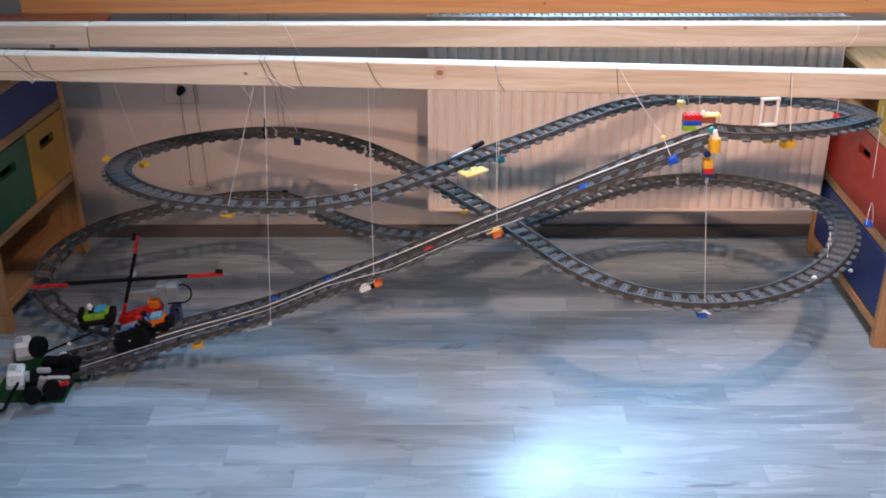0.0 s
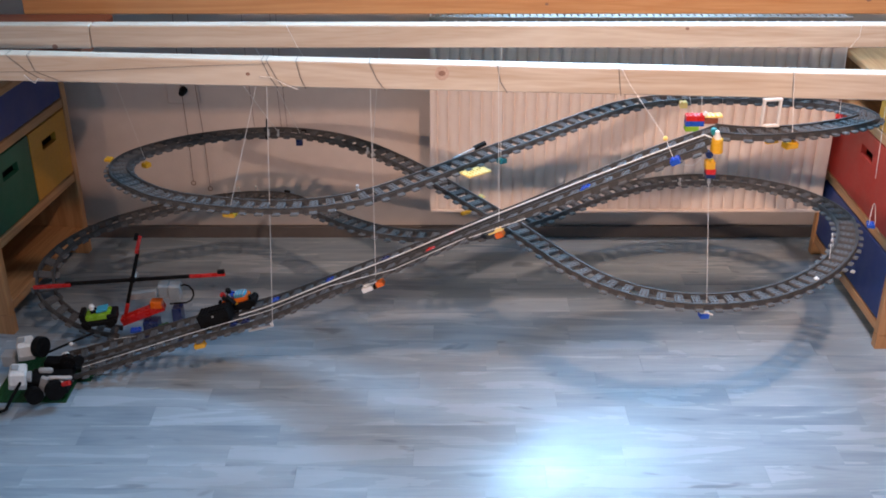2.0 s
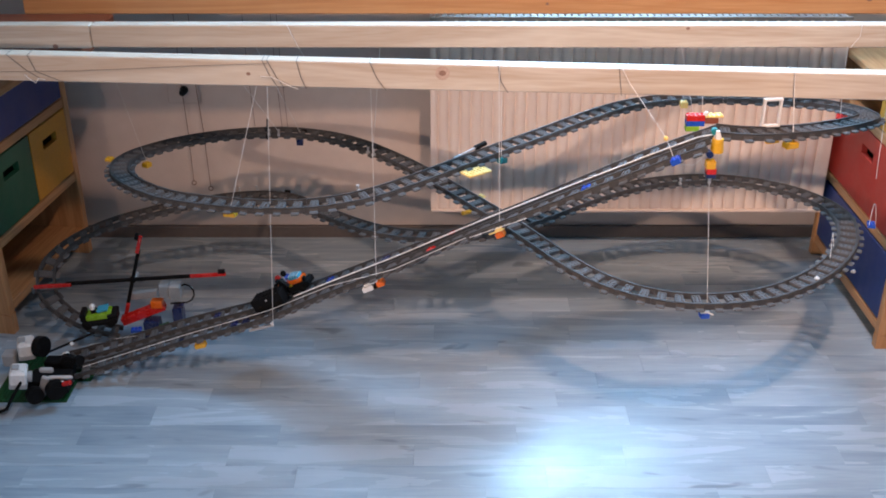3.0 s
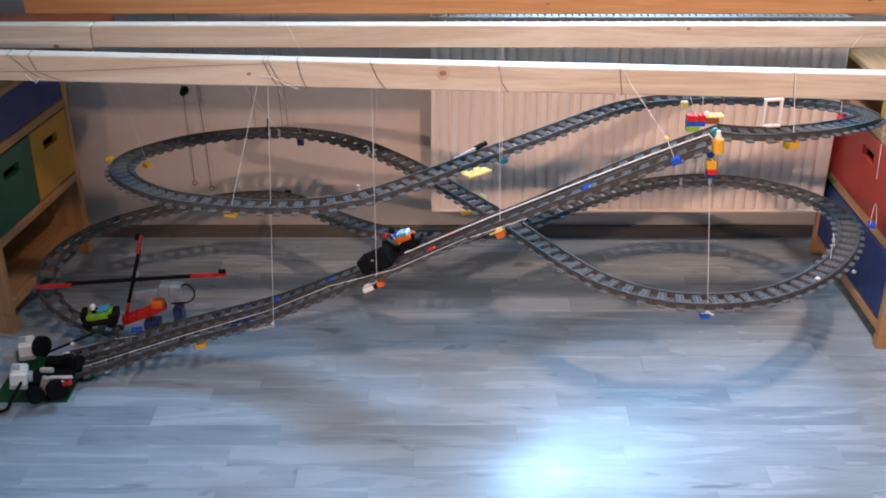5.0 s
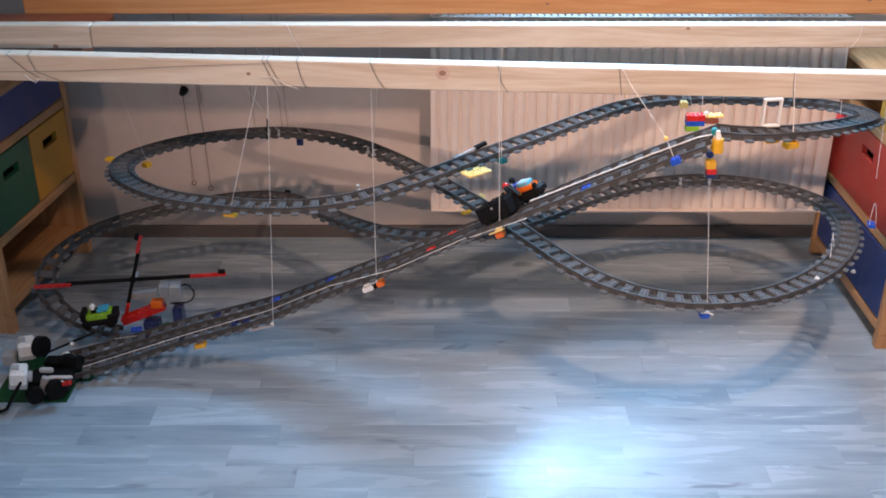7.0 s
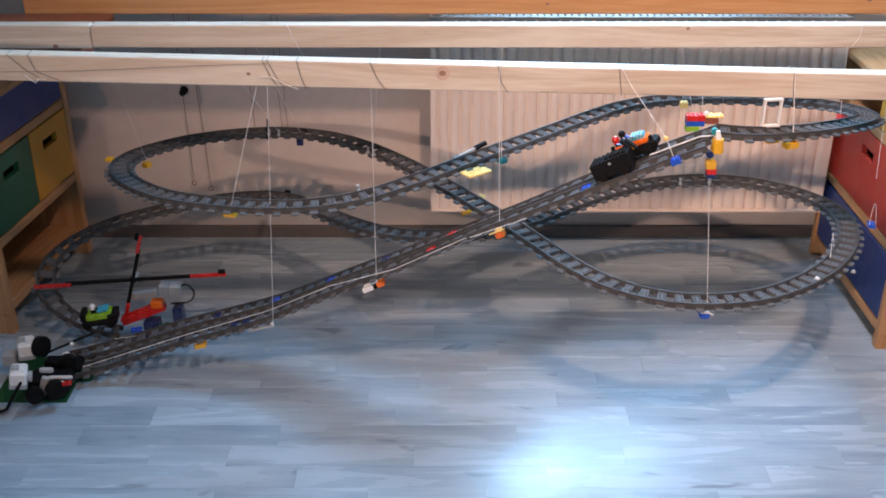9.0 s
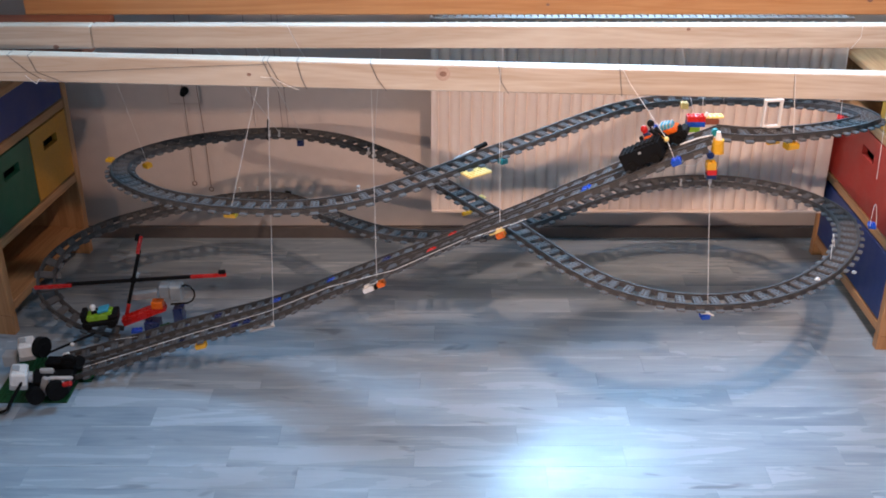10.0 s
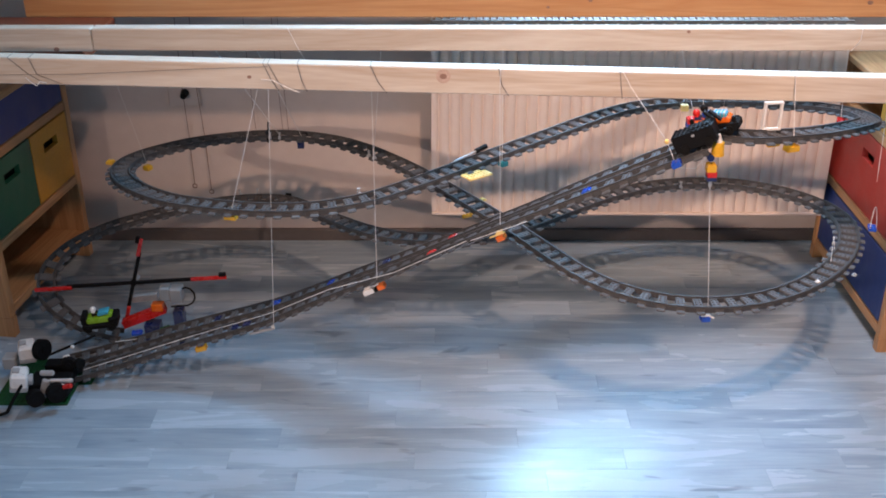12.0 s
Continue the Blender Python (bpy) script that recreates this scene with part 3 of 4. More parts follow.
for s, off, mat_, lab in ((0.51, 0.0, BLUE, "blue"), (0.655, 0.0, BLUE, "blue"), (0.80, 0.0, NAVY, "dark blue"), (0.97, 0.0, RED, "red"), (1.31, -0.06, BLUE, "blue"), (0.95, -0.062, RED, "red"), (0.365, 0.0, NAVY, "dark blue"), (0.425, -0.065, NAVY, "dark blue"), (0.455, -0.065, NAVY, "dark blue")):
    one_brick(lab + " plate clipped between the ramp's ties", mat_, 2, 2, 1, ramp_back.pose_at(s) @ pose(0, off, -0.001))


def clip_pin(s, off, height, label, material=GREY):
    """A small upright pin that a thread is tied to, on the track's edge."""
    m = circuit.pose_at(s)
    bm = box(B(), 0, off, 0.001, 0.006, 0.010, 0.006, bevel=0.0006)
    cyl(bm, (0, off, 0.003), (0, off, height), 0.0022, n=10)
    cyl(bm, (0, off, height), (0, off, height + 0.002), 0.0032, n=10)
    return tagged(part("track_pin", bm, material, m=m), label, "pin", "track pins")


# threads from the beams
Z1, Y1 = 0.735, 1.748
thread("white thread running slantwise to the upper loop", (-0.318, Y1, 0.745), (-0.404, 1.836, 0.470))
thread("white thread hanging from the beam to the ramp", (-0.300, Y1, 0.745), (-0.36, 1.94, 0.155))
thread("white thread hanging from the beam to the ramp", (-0.123, Y1, 0.74), (-0.133, 1.875, 0.297))
thread("white thread hanging from the beam to the ramp", (0.097, 1.742, 0.785), (0.097, 1.7435, 0.735), (0.105, 1.765, 0.472))
thread("white thread running slantwise to the ramp's head", (0.304, 1.742, 0.778), (0.32, 1.738, 0.75), (0.375, 1.672, 0.678), (0.387, 1.655, 0.65))
thread("thin white thread down to the lower loop", (0.450, 1.648, 0.607), (0.482, 1.678, 0.352))
thread("thin white thread down to the lower loop's far side", (0.46, 2.0, 0.74), (0.615, 2.30, 0.34))
thread("thin white thread to the upper loop", (0.598, 1.742, 0.77), (0.599, 1.705, 0.668))
thread("thin white thread to the brick stack", (0.447, Y1, 0.735), (0.450, 1.75, 0.700))
thread("white thread from the rear beam", (-0.297, 1.997, 0.783), (-0.275, 1.996, 0.735), (-0.25, 2.02, 0.68))
thread("thin thread to the rear of the upper loop", (-0.44, 2.0, 0.74), (-0.40, 2.44, 0.40))
thread("thin thread to the rear of the upper loop", (-0.36, 2.0, 0.74), (-0.345, 2.43, 0.40))
thread("thin thread to the falling track", (-0.12, 2.0, 0.74), (-0.165, 2.35, 0.385))
thread("thin thread to the crossing track", (0.115, 2.0, 0.74), (0.119, 2.0, 0.51))
thread("thin thread to the upper loop's bend", (0.78, 2.0, 0.74), (0.803, 2.035, 0.59))
thread("thin thread hanging into the upper loop", (-0.655, 2.0, 0.74), (-0.66, 2.2, 0.42), r=0.0003)
thread("white thread looped beside the red drawer", *curve([(0.878, 1.97, 0.372), (0.880, 1.985, 0.42), (0.893, 2.015, 0.452), (0.908, 2.03, 0.446), (0.912, 2.02, 0.40), (0.900, 1.99, 0.365)], 0.012))
thread("white thread up to the drawer unit", (0.895, 2.02, 0.455), (0.90, 2.05, 0.60))
thread("white loop of thread on the lower loop's inner edge", (0.765, 1.86, 0.352), (0.768, 1.872, 0.372), (0.778, 1.90, 0.388), (0.784, 1.90, 0.36))
thread("white string along the ramp's near edge", *[ramp_front.pose_at(s) @ Vector((0, -0.012, 0.012)) for s in (0.05, 0.3, 0.5, 0.66)], ramp_front.pose_at(0.83) @ Vector((0, -0.035, 0.002)), ramp_front.pose_at(1.02) @ Vector((0, -0.036, 0.002)), r=0.0007)
thread("white string along the ramp's near edge", ramp_front.pose_at(1.03) @ Vector((0, -0.037, 0)), ramp_front.pose_at(1.16) @ Vector((0, -0.038, -0.004)), r=0.0006)
thread("slack white string under the head of the ramp", (0.392, 1.648, 0.640), (0.42, 1.645, 0.640), (0.445, 1.648, 0.665), (0.452, 1.655, 0.69))
thread("loose white string lying by the ramp's foot", (-0.72, 2.055, 0.05), (-0.67, 2.085, 0.053), (-0.645, 2.075, 0.047), (-0.61, 2.06, 0.062))
thread("pale string along the ramp's foot", (-0.74, 2.045, 0.052), (-0.63, 2.065, 0.058), (-0.55, 2.065, 0.095))

# turns of thread round the front beam
for x0, dx, lean in ((-0.735, 0.03, 0.03), (-0.70, 0.01, 0.045), (-0.305, 0.012, 0.012), (-0.297, 0.014, 0.012), (-0.247, 0.006, 0.008), (-0.123, 0.012, 0.014), (0.094, 0.006, 0.012), (0.300, 0.004, 0.003), (0.598, 0.003, 0.002)):
    zt = 0.7595 - 0.0238 * x0
    pts = [(x0, 1.776, zt + 0.024), (x0, 1.743, zt + 0.024), (x0 + dx, 1.7435, zt - 0.005), (x0 + dx + lean, 1.743, zt - 0.024), (x0 + dx + lean, 1.776, zt - 0.024)]
    thread("thread wound round the front beam, its shade in the colour", *pts, r=0.0006, material=THREAD_SHADED)
thread("long thread stretched along the front beam", (-0.80, 1.743, 0.770), (-0.62, 1.743, 0.772), (-0.42, 1.743, 0.781), (-0.297, 1.743, 0.785), r=0.0005, material=THREAD_SHADED)
thread("knotted thread tail on the front beam", (-0.31, 1.742, 0.763), (-0.29, 1.741, 0.762), (-0.262, 1.738, 0.748), (-0.245, 1.735, 0.742), r=0.0008)
thread("knotted thread tangle under the front beam", (-0.71, 1.743, 0.766), (-0.70, 1.741, 0.757), (-0.692, 1.740, 0.752), (-0.686, 1.74, 0.760), (-0.675, 1.741, 0.757), r=0.0009)
thread("thread wound round the rear beam", (0.80, 1.997, 0.783), (0.80, 1.9975, 0.76), (0.785, 1.997, 0.738), r=0.0007)

for s, off, hh in ((2.96, -0.027, 0.012), (2.985, -0.027, 0.012), (3.255, -0.027, 0.012), (3.275, -0.027, 0.014), (6.42, -0.026, 0.012), (6.46, -0.026, 0.012), (1.82, -0.026, 0.010), (5.24, 0.026, 0.012)):
    clip_pin(s, off, hh, "small grey pin on the track's edge holding a thread")
bm = B()
cyl(bm, (-0.425, 2.425, 0.385), (-0.422, 2.425, 0.438), 0.0026, n=8)
box(bm, -0.425, 2.425, 0.395, 0.008, 0.02, 0.008)
tagged(part("track_pin", bm, BLACK), "black upright pin on the loop's far side", "pin")
bm = B()
cyl(bm, (-0.346, 2.456, 0.396), (-0.333, 2.455, 0.396), 0.0040, n=10)
tagged(part("track_pin", bm, BLACK), "black connector on the loop's far side", "pin")
bm = B()
cyl(bm, (-0.386, 2.388, 0.264), (-0.373, 2.384, 0.264), 0.0040, n=10)
tagged(part("track_pin", bm, BLACK), "black connector on the lower track", "pin")
rod = thing("axle_rod", "light grey rod with a black connector beside the crossing track", "rod")
part("rod", cyl(B(), (0.022, 1.985, 0.514), (0.072, 2.025, 0.523), 0.0024, n=10), GREY, rod)
part("connector", cyl(B(), (0.066, 2.02, 0.5225), (0.088, 2.038, 0.5265), 0.0052, n=12), BLACK, rod)

# white, black and orange clamp under the ramp
clamp = thing("hanging_clamp", "white, black and orange brick clamp hung under the ramp", "toy bricks", pose(-0.136, 1.878, 0.277, 0, -27, -8))
part("white_end", bricks(B(), 3, 2, 3, (-0.013, 0, 0)), WHITE, clamp, "white brick end")
part("black_middle", bricks(B(), 1, 2, 2, (0.004, 0, 0)), BLACK, clamp)
part("orange_end", bricks(B(), 2, 2, 3, (0.016, 0, 0)), ORANGE, clamp, "orange brick end")
part("top_bar", box(B(), -0.004, 0, 0.0125, 0.03, 0.006, 0.004), WHITE, clamp)
# white bracket under the ramp
br = thing("ramp_bracket", "white bracket bar under the ramp's near edge", "bracket", pose(-0.385, 1.938, 0.146, 0, -15, 0))
part("bar", box(B(), 0, 0, 0, 0.055, 0.006, 0.005, bevel=0.0008), GREY, br)
part("hook", box(B(), 0.025, 0, 0.006, 0.006, 0.006, 0.016, bevel=0.0008), WHITE, br)
# blue and white brick under the lower loop
bw = thing("hanging_brick", "blue brick with white arms under the lower loop", "toy brick", pose(0.474, 1.662, 0.336, 0, 0, 8))
part("body", bricks(B(), 2, 2, 3), BLUE, bw)
part("cap", box(B(), -0.001, 0, 0.0125, 0.017, 0.014, 0.0035, bevel=0.0006), WHITE, bw, "white plate cap")
part("arm", cyl(B(), (0.002, -0.004, 0.012), (0.014, -0.008, 0.008), 0.0017, n=8), WHITE, bw)
part("arm", cyl(B(), (0.0, 0, 0.014), (0.006, 0.004, 0.021), 0.0024, n=8), WHITE, bw)

# brick stop at the head of the ramp
st = thing("brick_stack", "stack of red, yellow, blue and green bricks at the ramp's head", "toy bricks", pose(0.460, 1.768, 0.656))
part("green_brick", bricks(B(), 3, 2, 3, (-0.020, 0, 0)), LIME, st, "green brick")
part("blue_brick", bricks(B(), 4, 2, 3, (-0.016, 0, 3 * PLATE)), BLUE, st, "blue brick")
part("red_brick", bricks(B(), 4, 2, 3, (-0.016, 0, 6 * PLATE)), RED, st, "red brick")
part("maroon_brick", bricks(B(), 3, 2, 3, (0.012, 0, 4.5 * PLATE)), BOARD_RED, st, "dark red brick")
part("yellow_plate", bricks(B(), 4, 2, 1, (0.016, 0, 8 * PLATE)), PALE_YELLOW, st, "yellow plate")
part("white_eye", cyl(B(), (0.0, -0.004, 9 * PLATE), (0.003, -0.004, 9 * PLATE + 0.006), 0.004, n=10), WHITE, st, "white eyelet with the thread")

# pulley post at the head of the ramp
pu = thing("pulley_post", "yellow cone pulley over yellow, red and blue bricks", "pulley", pose(0.452, 1.648, 0.618))
part("cone", cyl(B(), (0.004, 0, 0.045), (0.004, 0, 0.068), 0.0112, 0.0092, 16), YELLOW, pu, "amber yellow round brick", smooth=True)
part("cap", cyl(B(), (0.004, 0, 0.068), (0.002, 0, 0.082), 0.006, 0.003, 12), WHITE, pu, "white cone with the string")
part("pulley_wheel", cyl(B(), (-0.001, 0.004, 0.078), (-0.001, 0.012, 0.078), 0.006, n=14), TEAL, pu, "dark teal pulley wheel")
part("blue_pin", cyl(B(), (-0.008, -0.008, 0.042), (-0.008, 0.004, 0.042), 0.006, n=12), NAVY, pu, "dark blue pin")
part("yellow_brick", bricks(B(), 2, 2, 4, (-0.004, 0, 0.016)), YELLOW, pu)
part("red_brick", bricks(B(), 2, 2, 3, (-0.002, 0, 0.0065)), RED, pu)
part("blue_brick", bricks(B(), 2, 2, 2, (-0.002, 0, 0.0)), NAVY, pu)
part("stem", cyl(B(), (-0.002, 0, -0.012), (-0.002, 0, 0.001), 0.003, n=8), GREY, pu)
bead = part("yellow_bead", ball(B(), (0.375, 1.672, 0.677), 0.0042, (1, 1, 1.1)), PALE_YELLOW, smooth=True)
tagged(bead, "pale yellow bead on a thread", "bead")

# white gate on the upper loop
gate = thing("white_gate", "white plastic window frame standing on the upper loop", "toy gate", pose(0.562, 1.722, 0.680, 0, 0, 8))
for x in (-0.0145, 0.0145):
    part("post", box(B(), x, 0, 0.025, 0.004, 0.007, 0.046, bevel=0.0006), WHITE, gate)
for z in (0.0015, 0.0485):
    part("crossbar", box(B(), 0, 0, z, 0.034, 0.008, 0.004, bevel=0.0006), WHITE, gate)


# ---- windmill by the lower loop ----
mill = thing("toy_windmill", "four-armed toy windmill with red tips and a grey motor", "toy windmill", pose(-0.66, 2.13, 0))
HUB = Vector((-0.047, 0.0, 0.158))
cross = part("rotor", box(B(), 0, 0, 0, 0.012, 0.010, 0.012, bevel=0.001), BLACK, mill, m=Matrix.Translation(HUB))
for ang, ln in ((4, 0.215), (184, 0.228), (73, 0.118), (253, 0.100)):
    mm = pose(0, 0, 0, 0, -ang, 0)
    arm = part("arm", box(B(), ln * 0.34, 0, 0, ln * 0.68, 0.007, 0.0075, bevel=0.001), BLACK, cross, m=mm)
    part("arm_tip", box(B(), ln * 0.81, -0.004, 0.0015, ln * 0.38, 0.006, 0.0085, bevel=0.001), RED, cross, "red plastic blade tip", m=mm)
    if ang in (4, 73):
        part("tip_block", box(B(), ln * 0.96, -0.004, 0.009, 0.016, 0.008, 0.009, bevel=0.001), BLACK, cross, m=mm)
part("base_beam", box(B(), -0.002, -0.008, 0.083, 0.105, 0.024, 0.018, pose(0, 0, 0, 0, -20, 6), bevel=0.001), RED, mill, "red sloping base beam")
part("bearing", cyl(B(), HUB + Vector((0, 0.005, 0)), HUB + Vector((0.0, 0.03, 0)), 0.007, n=12), GREY, mill)
part("support", box(B(), -0.02, 0.02, 0.112, 0.07, 0.014, 0.016, pose(0, 0, 0, 0, -8, 0), bevel=0.001), GREY, mill, "grey gear arm")
part("block", box(B(), 0.005, -0.012, 0.103, 0.026, 0.022, 0.018, bevel=0.0015), ORANGE, mill, "orange block")
part("motor", box(B(), 0.050, -0.004, 0.132, 0.028, 0.030, 0.036, bevel=0.003), GREY, mill, "light grey motor box")
part("motor_cap", box(B(), 0.024, -0.002, 0.134, 0.024, 0.028, 0.032, bevel=0.003), GREY, mill)
part("foot", box(B(), -0.010, -0.018, 0.032, 0.035, 0.03, 0.064, bevel=0.001), NAVY, mill, "dark blue brick foot")
part("foot", box(B(), 0.050, -0.005, 0.046, 0.022, 0.03, 0.092, bevel=0.001), NAVY, mill, "dark blue brick foot")
part("cable", tube(B(), [(0.062, -0.006, 0.145), (0.072, -0.006, 0.149), (0.083, -0.008, 0.146), (0.091, -0.010, 0.136), (0.092, -0.012, 0.124), (0.086, -0.014, 0.113), (0.074, -0.014, 0.106), (0.055, -0.012, 0.104), (0.035, -0.012, 0.102)], 0.0021, 6), BLACK, mill, smooth=True)


# ---- a second car waiting at the ramp's foot ----
def wheels(parent, xs, y, r, z):
    for x in xs:
        for s in (-1, 1):
            w = part("wheel", cyl(B(), (x, s * y, z), (x, s * (y + 0.007), z), r, n=16), RUBBER, parent)
            part("hub", cyl(B(), (x, s * (y + 0.0065), z), (x, s * (y + 0.0082), z), r * 0.45, n=10), BLACK, w)


def toy_driver(parent, m, helmet, torso):
    bm = B()
    ball(bm, (0, 0, 0.016), 0.0066, (1, 1, 1.05), 14)
    box(bm, 0, 0, 0.005, 0.009, 0.013, 0.014, bevel=0.002)
    for s in (-1, 1):
        cyl(bm, (0.001, s * 0.008, 0.009), (0.009, s * 0.007, 0.004), 0.0022, n=8)
    me = mesh_of("toy_driver", bm, helmet, True)
    me.materials.append(torso)
    for p in me.polygons:
        p.material_index = 0 if p.center.z > 0.0105 else 1
    return share("toy_driver", me, parent, m)


def tub(bm, l, w0, w1, z0, z1, nose):
    """A car body: a tapered tub whose front rises."""
    v = []
    for x, w, z in ((-l / 2, w0, z0), (l / 2, w1, z0), (l / 2, w1, z1 + nose), (-l / 2, w0, z1)):
        v += [bm.verts.new((x, -w / 2, z)), bm.verts.new((x, w / 2, z))]
    for q in ((0, 1, 3, 2), (2, 3, 5, 4), (4, 5, 7, 6), (6, 7, 1, 0), (0, 2, 4, 6), (1, 7, 5, 3)):
        bm.faces.new([v[k] for k in q])
    bmesh.ops.bevel(bm, geom=list(bm.edges), offset=0.0022, segments=2, affect="EDGES")
    return bm


green_car = thing("toy_car", "lime green and black toy car with an azure bonnet", "toy car", pose(-0.773, 2.072, 0.083, 0, -4, 8), group="toy cars")
part("chassis", box(B(), 0, 0, 0.006, 0.078, 0.046, 0.012, bevel=0.002), BLACK, green_car)
part("body", tub(B(), 0.056, 0.036, 0.034, 0.012, 0.024, 0.004), LIME, green_car, "lime green body")
part("bonnet", box(B(), 0.014, 0, 0.030, 0.024, 0.026, 0.006, pose(0, 0, 0, 0, -8, 0), bevel=0.001), AZURE, green_car, "azure bonnet plate")
part("mudguard", box(B(), 0.03, 0.0, 0.018, 0.022, 0.044, 0.012, bevel=0.003), BLACK, green_car)
wheels(green_car, (-0.026, 0.026), 0.019, 0.009, 0.004)
toy_driver(green_car, pose(-0.012, 0, 0.024), WHITE, BLACK)
part("rear_rack", box(B(), -0.034, 0, 0.022, 0.012, 0.04, 0.02, bevel=0.002), BLACK, green_car)


# ---- winch at the foot of the ramp ----
winch = thing("toy_winch", "motor winch of white, grey and black parts on a green plate", "toy winch", pose(-0.872, 1.93, 0))
part("base_plate", bricks(B(), 20, 22, 1, (-0.01, 0.03, 0)), GREEN, winch, "green studded base plate")
part("base_plate", bricks(B(), 6, 6, 1, (0.075, 0.045, 0.0)), GREEN, winch, "green studded base plate")


def motor(at, m, name="motor"):
    mo = part(name, box(B(), 0, 0, 0, 0.034, 0.046, 0.040, bevel=0.004), WHITE, winch, "white motor box", m=Matrix.Translation(at) @ m)
    part("nose", cyl(B(), (0.016, 0, 0), (0.026, 0, 0), 0.012, n=16), GREY, mo)
    part("band", box(B(), 0, 0, -0.012, 0.0355, 0.0475, 0.012, bevel=0.002), GREY, mo)
    part("socket", box(B(), -0.006, 0, 0.022, 0.014, 0.016, 0.005, bevel=0.001), GREY, mo)


motor((-0.012, -0.075, 0.078), pose(0, 0, 0, 0, 8, 14))
motor((-0.040, 0.048, 0.070), pose(0, 0, 0, 0, 0, 18))
for at, r, ax in (((0.060, -0.075, 0.045), 0.021, (0.6, -0.8, 0.05)), ((0.018, -0.085, 0.038), 0.018, (0.6, -0.8, 0.05)), ((-0.006, 0.045, 0.076), 0.023, (0.9, -0.3, 0.1)), ((0.058, 0.015, 0.058), 0.015, (0.3, -0.95, 0))):
    a, d = Vector(at), Vector(ax).normalized()
    w = part("spool", cyl(B(), a - d * 0.008, a + d * 0.008, r, n=20), BLACK, winch)
    part("hub", cyl(B(), a + d * 0.0075, a + d * 0.0095, r * 0.4, n=12), BLACK, w)
part("lift_arm", box(B(), 0.030, -0.062, 0.062, 0.050, 0.009, 0.009, pose(0, 0, 0, 0, 12, 20), bevel=0.003), GREY, winch, "grey lift arm")
part("lift_arm", box(B(), 0.035, -0.045, 0.074, 0.030, 0.010, 0.012, bevel=0.003), GREY, winch, "grey lift arm")
part("lift_arm", box(B(), 0.012, -0.058, 0.050, 0.016, 0.010, 0.050, pose(0, 0, 0, 0, 20, 0), bevel=0.003), GREY, winch, "grey lift arm")
part("black_frame", box(B(), 0.03, -0.02, 0.030, 0.085, 0.055, 0.030, bevel=0.002), BLACK, winch)
part("black_frame", box(B(), 0.035, 0.03, 0.034, 0.06, 0.030, 0.040, bevel=0.002), BLACK, winch)
part("red_pin", cyl(B(), (0.076, -0.070, 0.056), (0.092, -0.074, 0.062), 0.0055, n=10), RED, winch, "red connector pin")
part("white_pin", cyl(B(), (0.066, -0.064, 0.055), (0.078, -0.070, 0.057), 0.005, n=10), WHITE, winch, "white connector pin")
part("white_bush", cyl(B(), (0.048, 0.028, 0.066), (0.058, 0.024, 0.071), 0.0055, n=10), WHITE, winch, "white bush")
part("white_bush", ball(B(), (0.060, 0.05, 0.080), 0.0045), WHITE, winch, "white bush")
part("gear", cyl(B(), (0.078, 0.02, 0.058), (0.086, 0.014, 0.058), 0.012, n=18), BLACK, winch)
part("axle", cyl(B(), (0.0, 0.05, 0.056), (0.093, 0.105, 0.075), 0.0028, n=8), BLACK, winch, "long black axle")
part("cable", tube(B(), [(0.004, -0.082, 0.095), (-0.002, -0.095, 0.075), (-0.018, -0.105, 0.05), (-0.035, -0.11, 0.02), (-0.055, -0.10, 0.006), (-0.085, -0.09, 0.005)], 0.0035, 8), BLACK, winch, smooth=True)
part("grey_block", box(B(), -0.075, 0.04, 0.05, 0.03, 0.03, 0.03, bevel=0.003), GREY, winch)

# ---- the wall: socket and hanging cords ----
sock = thing("wall_socket", "beige double wall socket with a black plug", "socket")
part("frame", box(B(), -0.681, WALL_Y - 0.005, 0.430, 0.084, 0.010, 0.078, bevel=0.003), WALLPAPER, sock)
part("plug", cyl(B(), (-0.677, WALL_Y - 0.01, 0.430), (-0.677, WALL_Y - 0.035, 0.428), 0.011, 0.008, 14), BLACK, sock, "black plug")
for x0, x1, z in ((-0.681, -0.676, 0.175), (-0.643, -0.632, 0.158)):
    bm = tube(B(), [(x0, WALL_Y - 0.018, 0.80), (x0, WALL_Y - 0.018, 0.433), ((x0 + x1) / 2 + 0.002, WALL_Y - 0.02, 0.321), (x1, WALL_Y - 0.02, z)], 0.0010, 6)
    ob = part("pull_string", bm, CORD)
    tagged(ob, "thin dark cord hanging down the wallpaper", "cord", "pull strings")
    part("end_loop", tube(B(), [(x1 + 0.006 * math.sin(k * 0.63), WALL_Y - 0.02, z - 0.006 + 0.006 * math.cos(k * 0.63)) for k in range(11)], 0.0013, 6), CORD, ob)
for x in (-0.51, -0.438, -0.423):
    tagged(part("pull_string", tube(B(), [(x, WALL_Y - 0.014, 0.80), (x + 0.004, WALL_Y - 0.014, 0.50), (x + 0.012, WALL_Y - 0.016, 0.28 + abs(x) * 0.1)], 0.0007, 5), CORD), "thin dark cord hanging down the wallpaper", "cord", "pull strings")

# ---- window over the radiator ----
wf = tagged(new("window_1"), "white framed window over the radiator", "window", kind="structure")
wx, wz = (WIN[0] + WIN[1]) / 2, (WIN[2] + WIN[3]) / 2
for x in (WIN[0] + 0.02, WIN[0] + 0.33, WIN[1] - 0.02):
    part("window_frame", box(B(), x, WALL_Y + 0.08, wz, 0.04, 0.05, WIN[3] - WIN[2]), WHITE, wf)
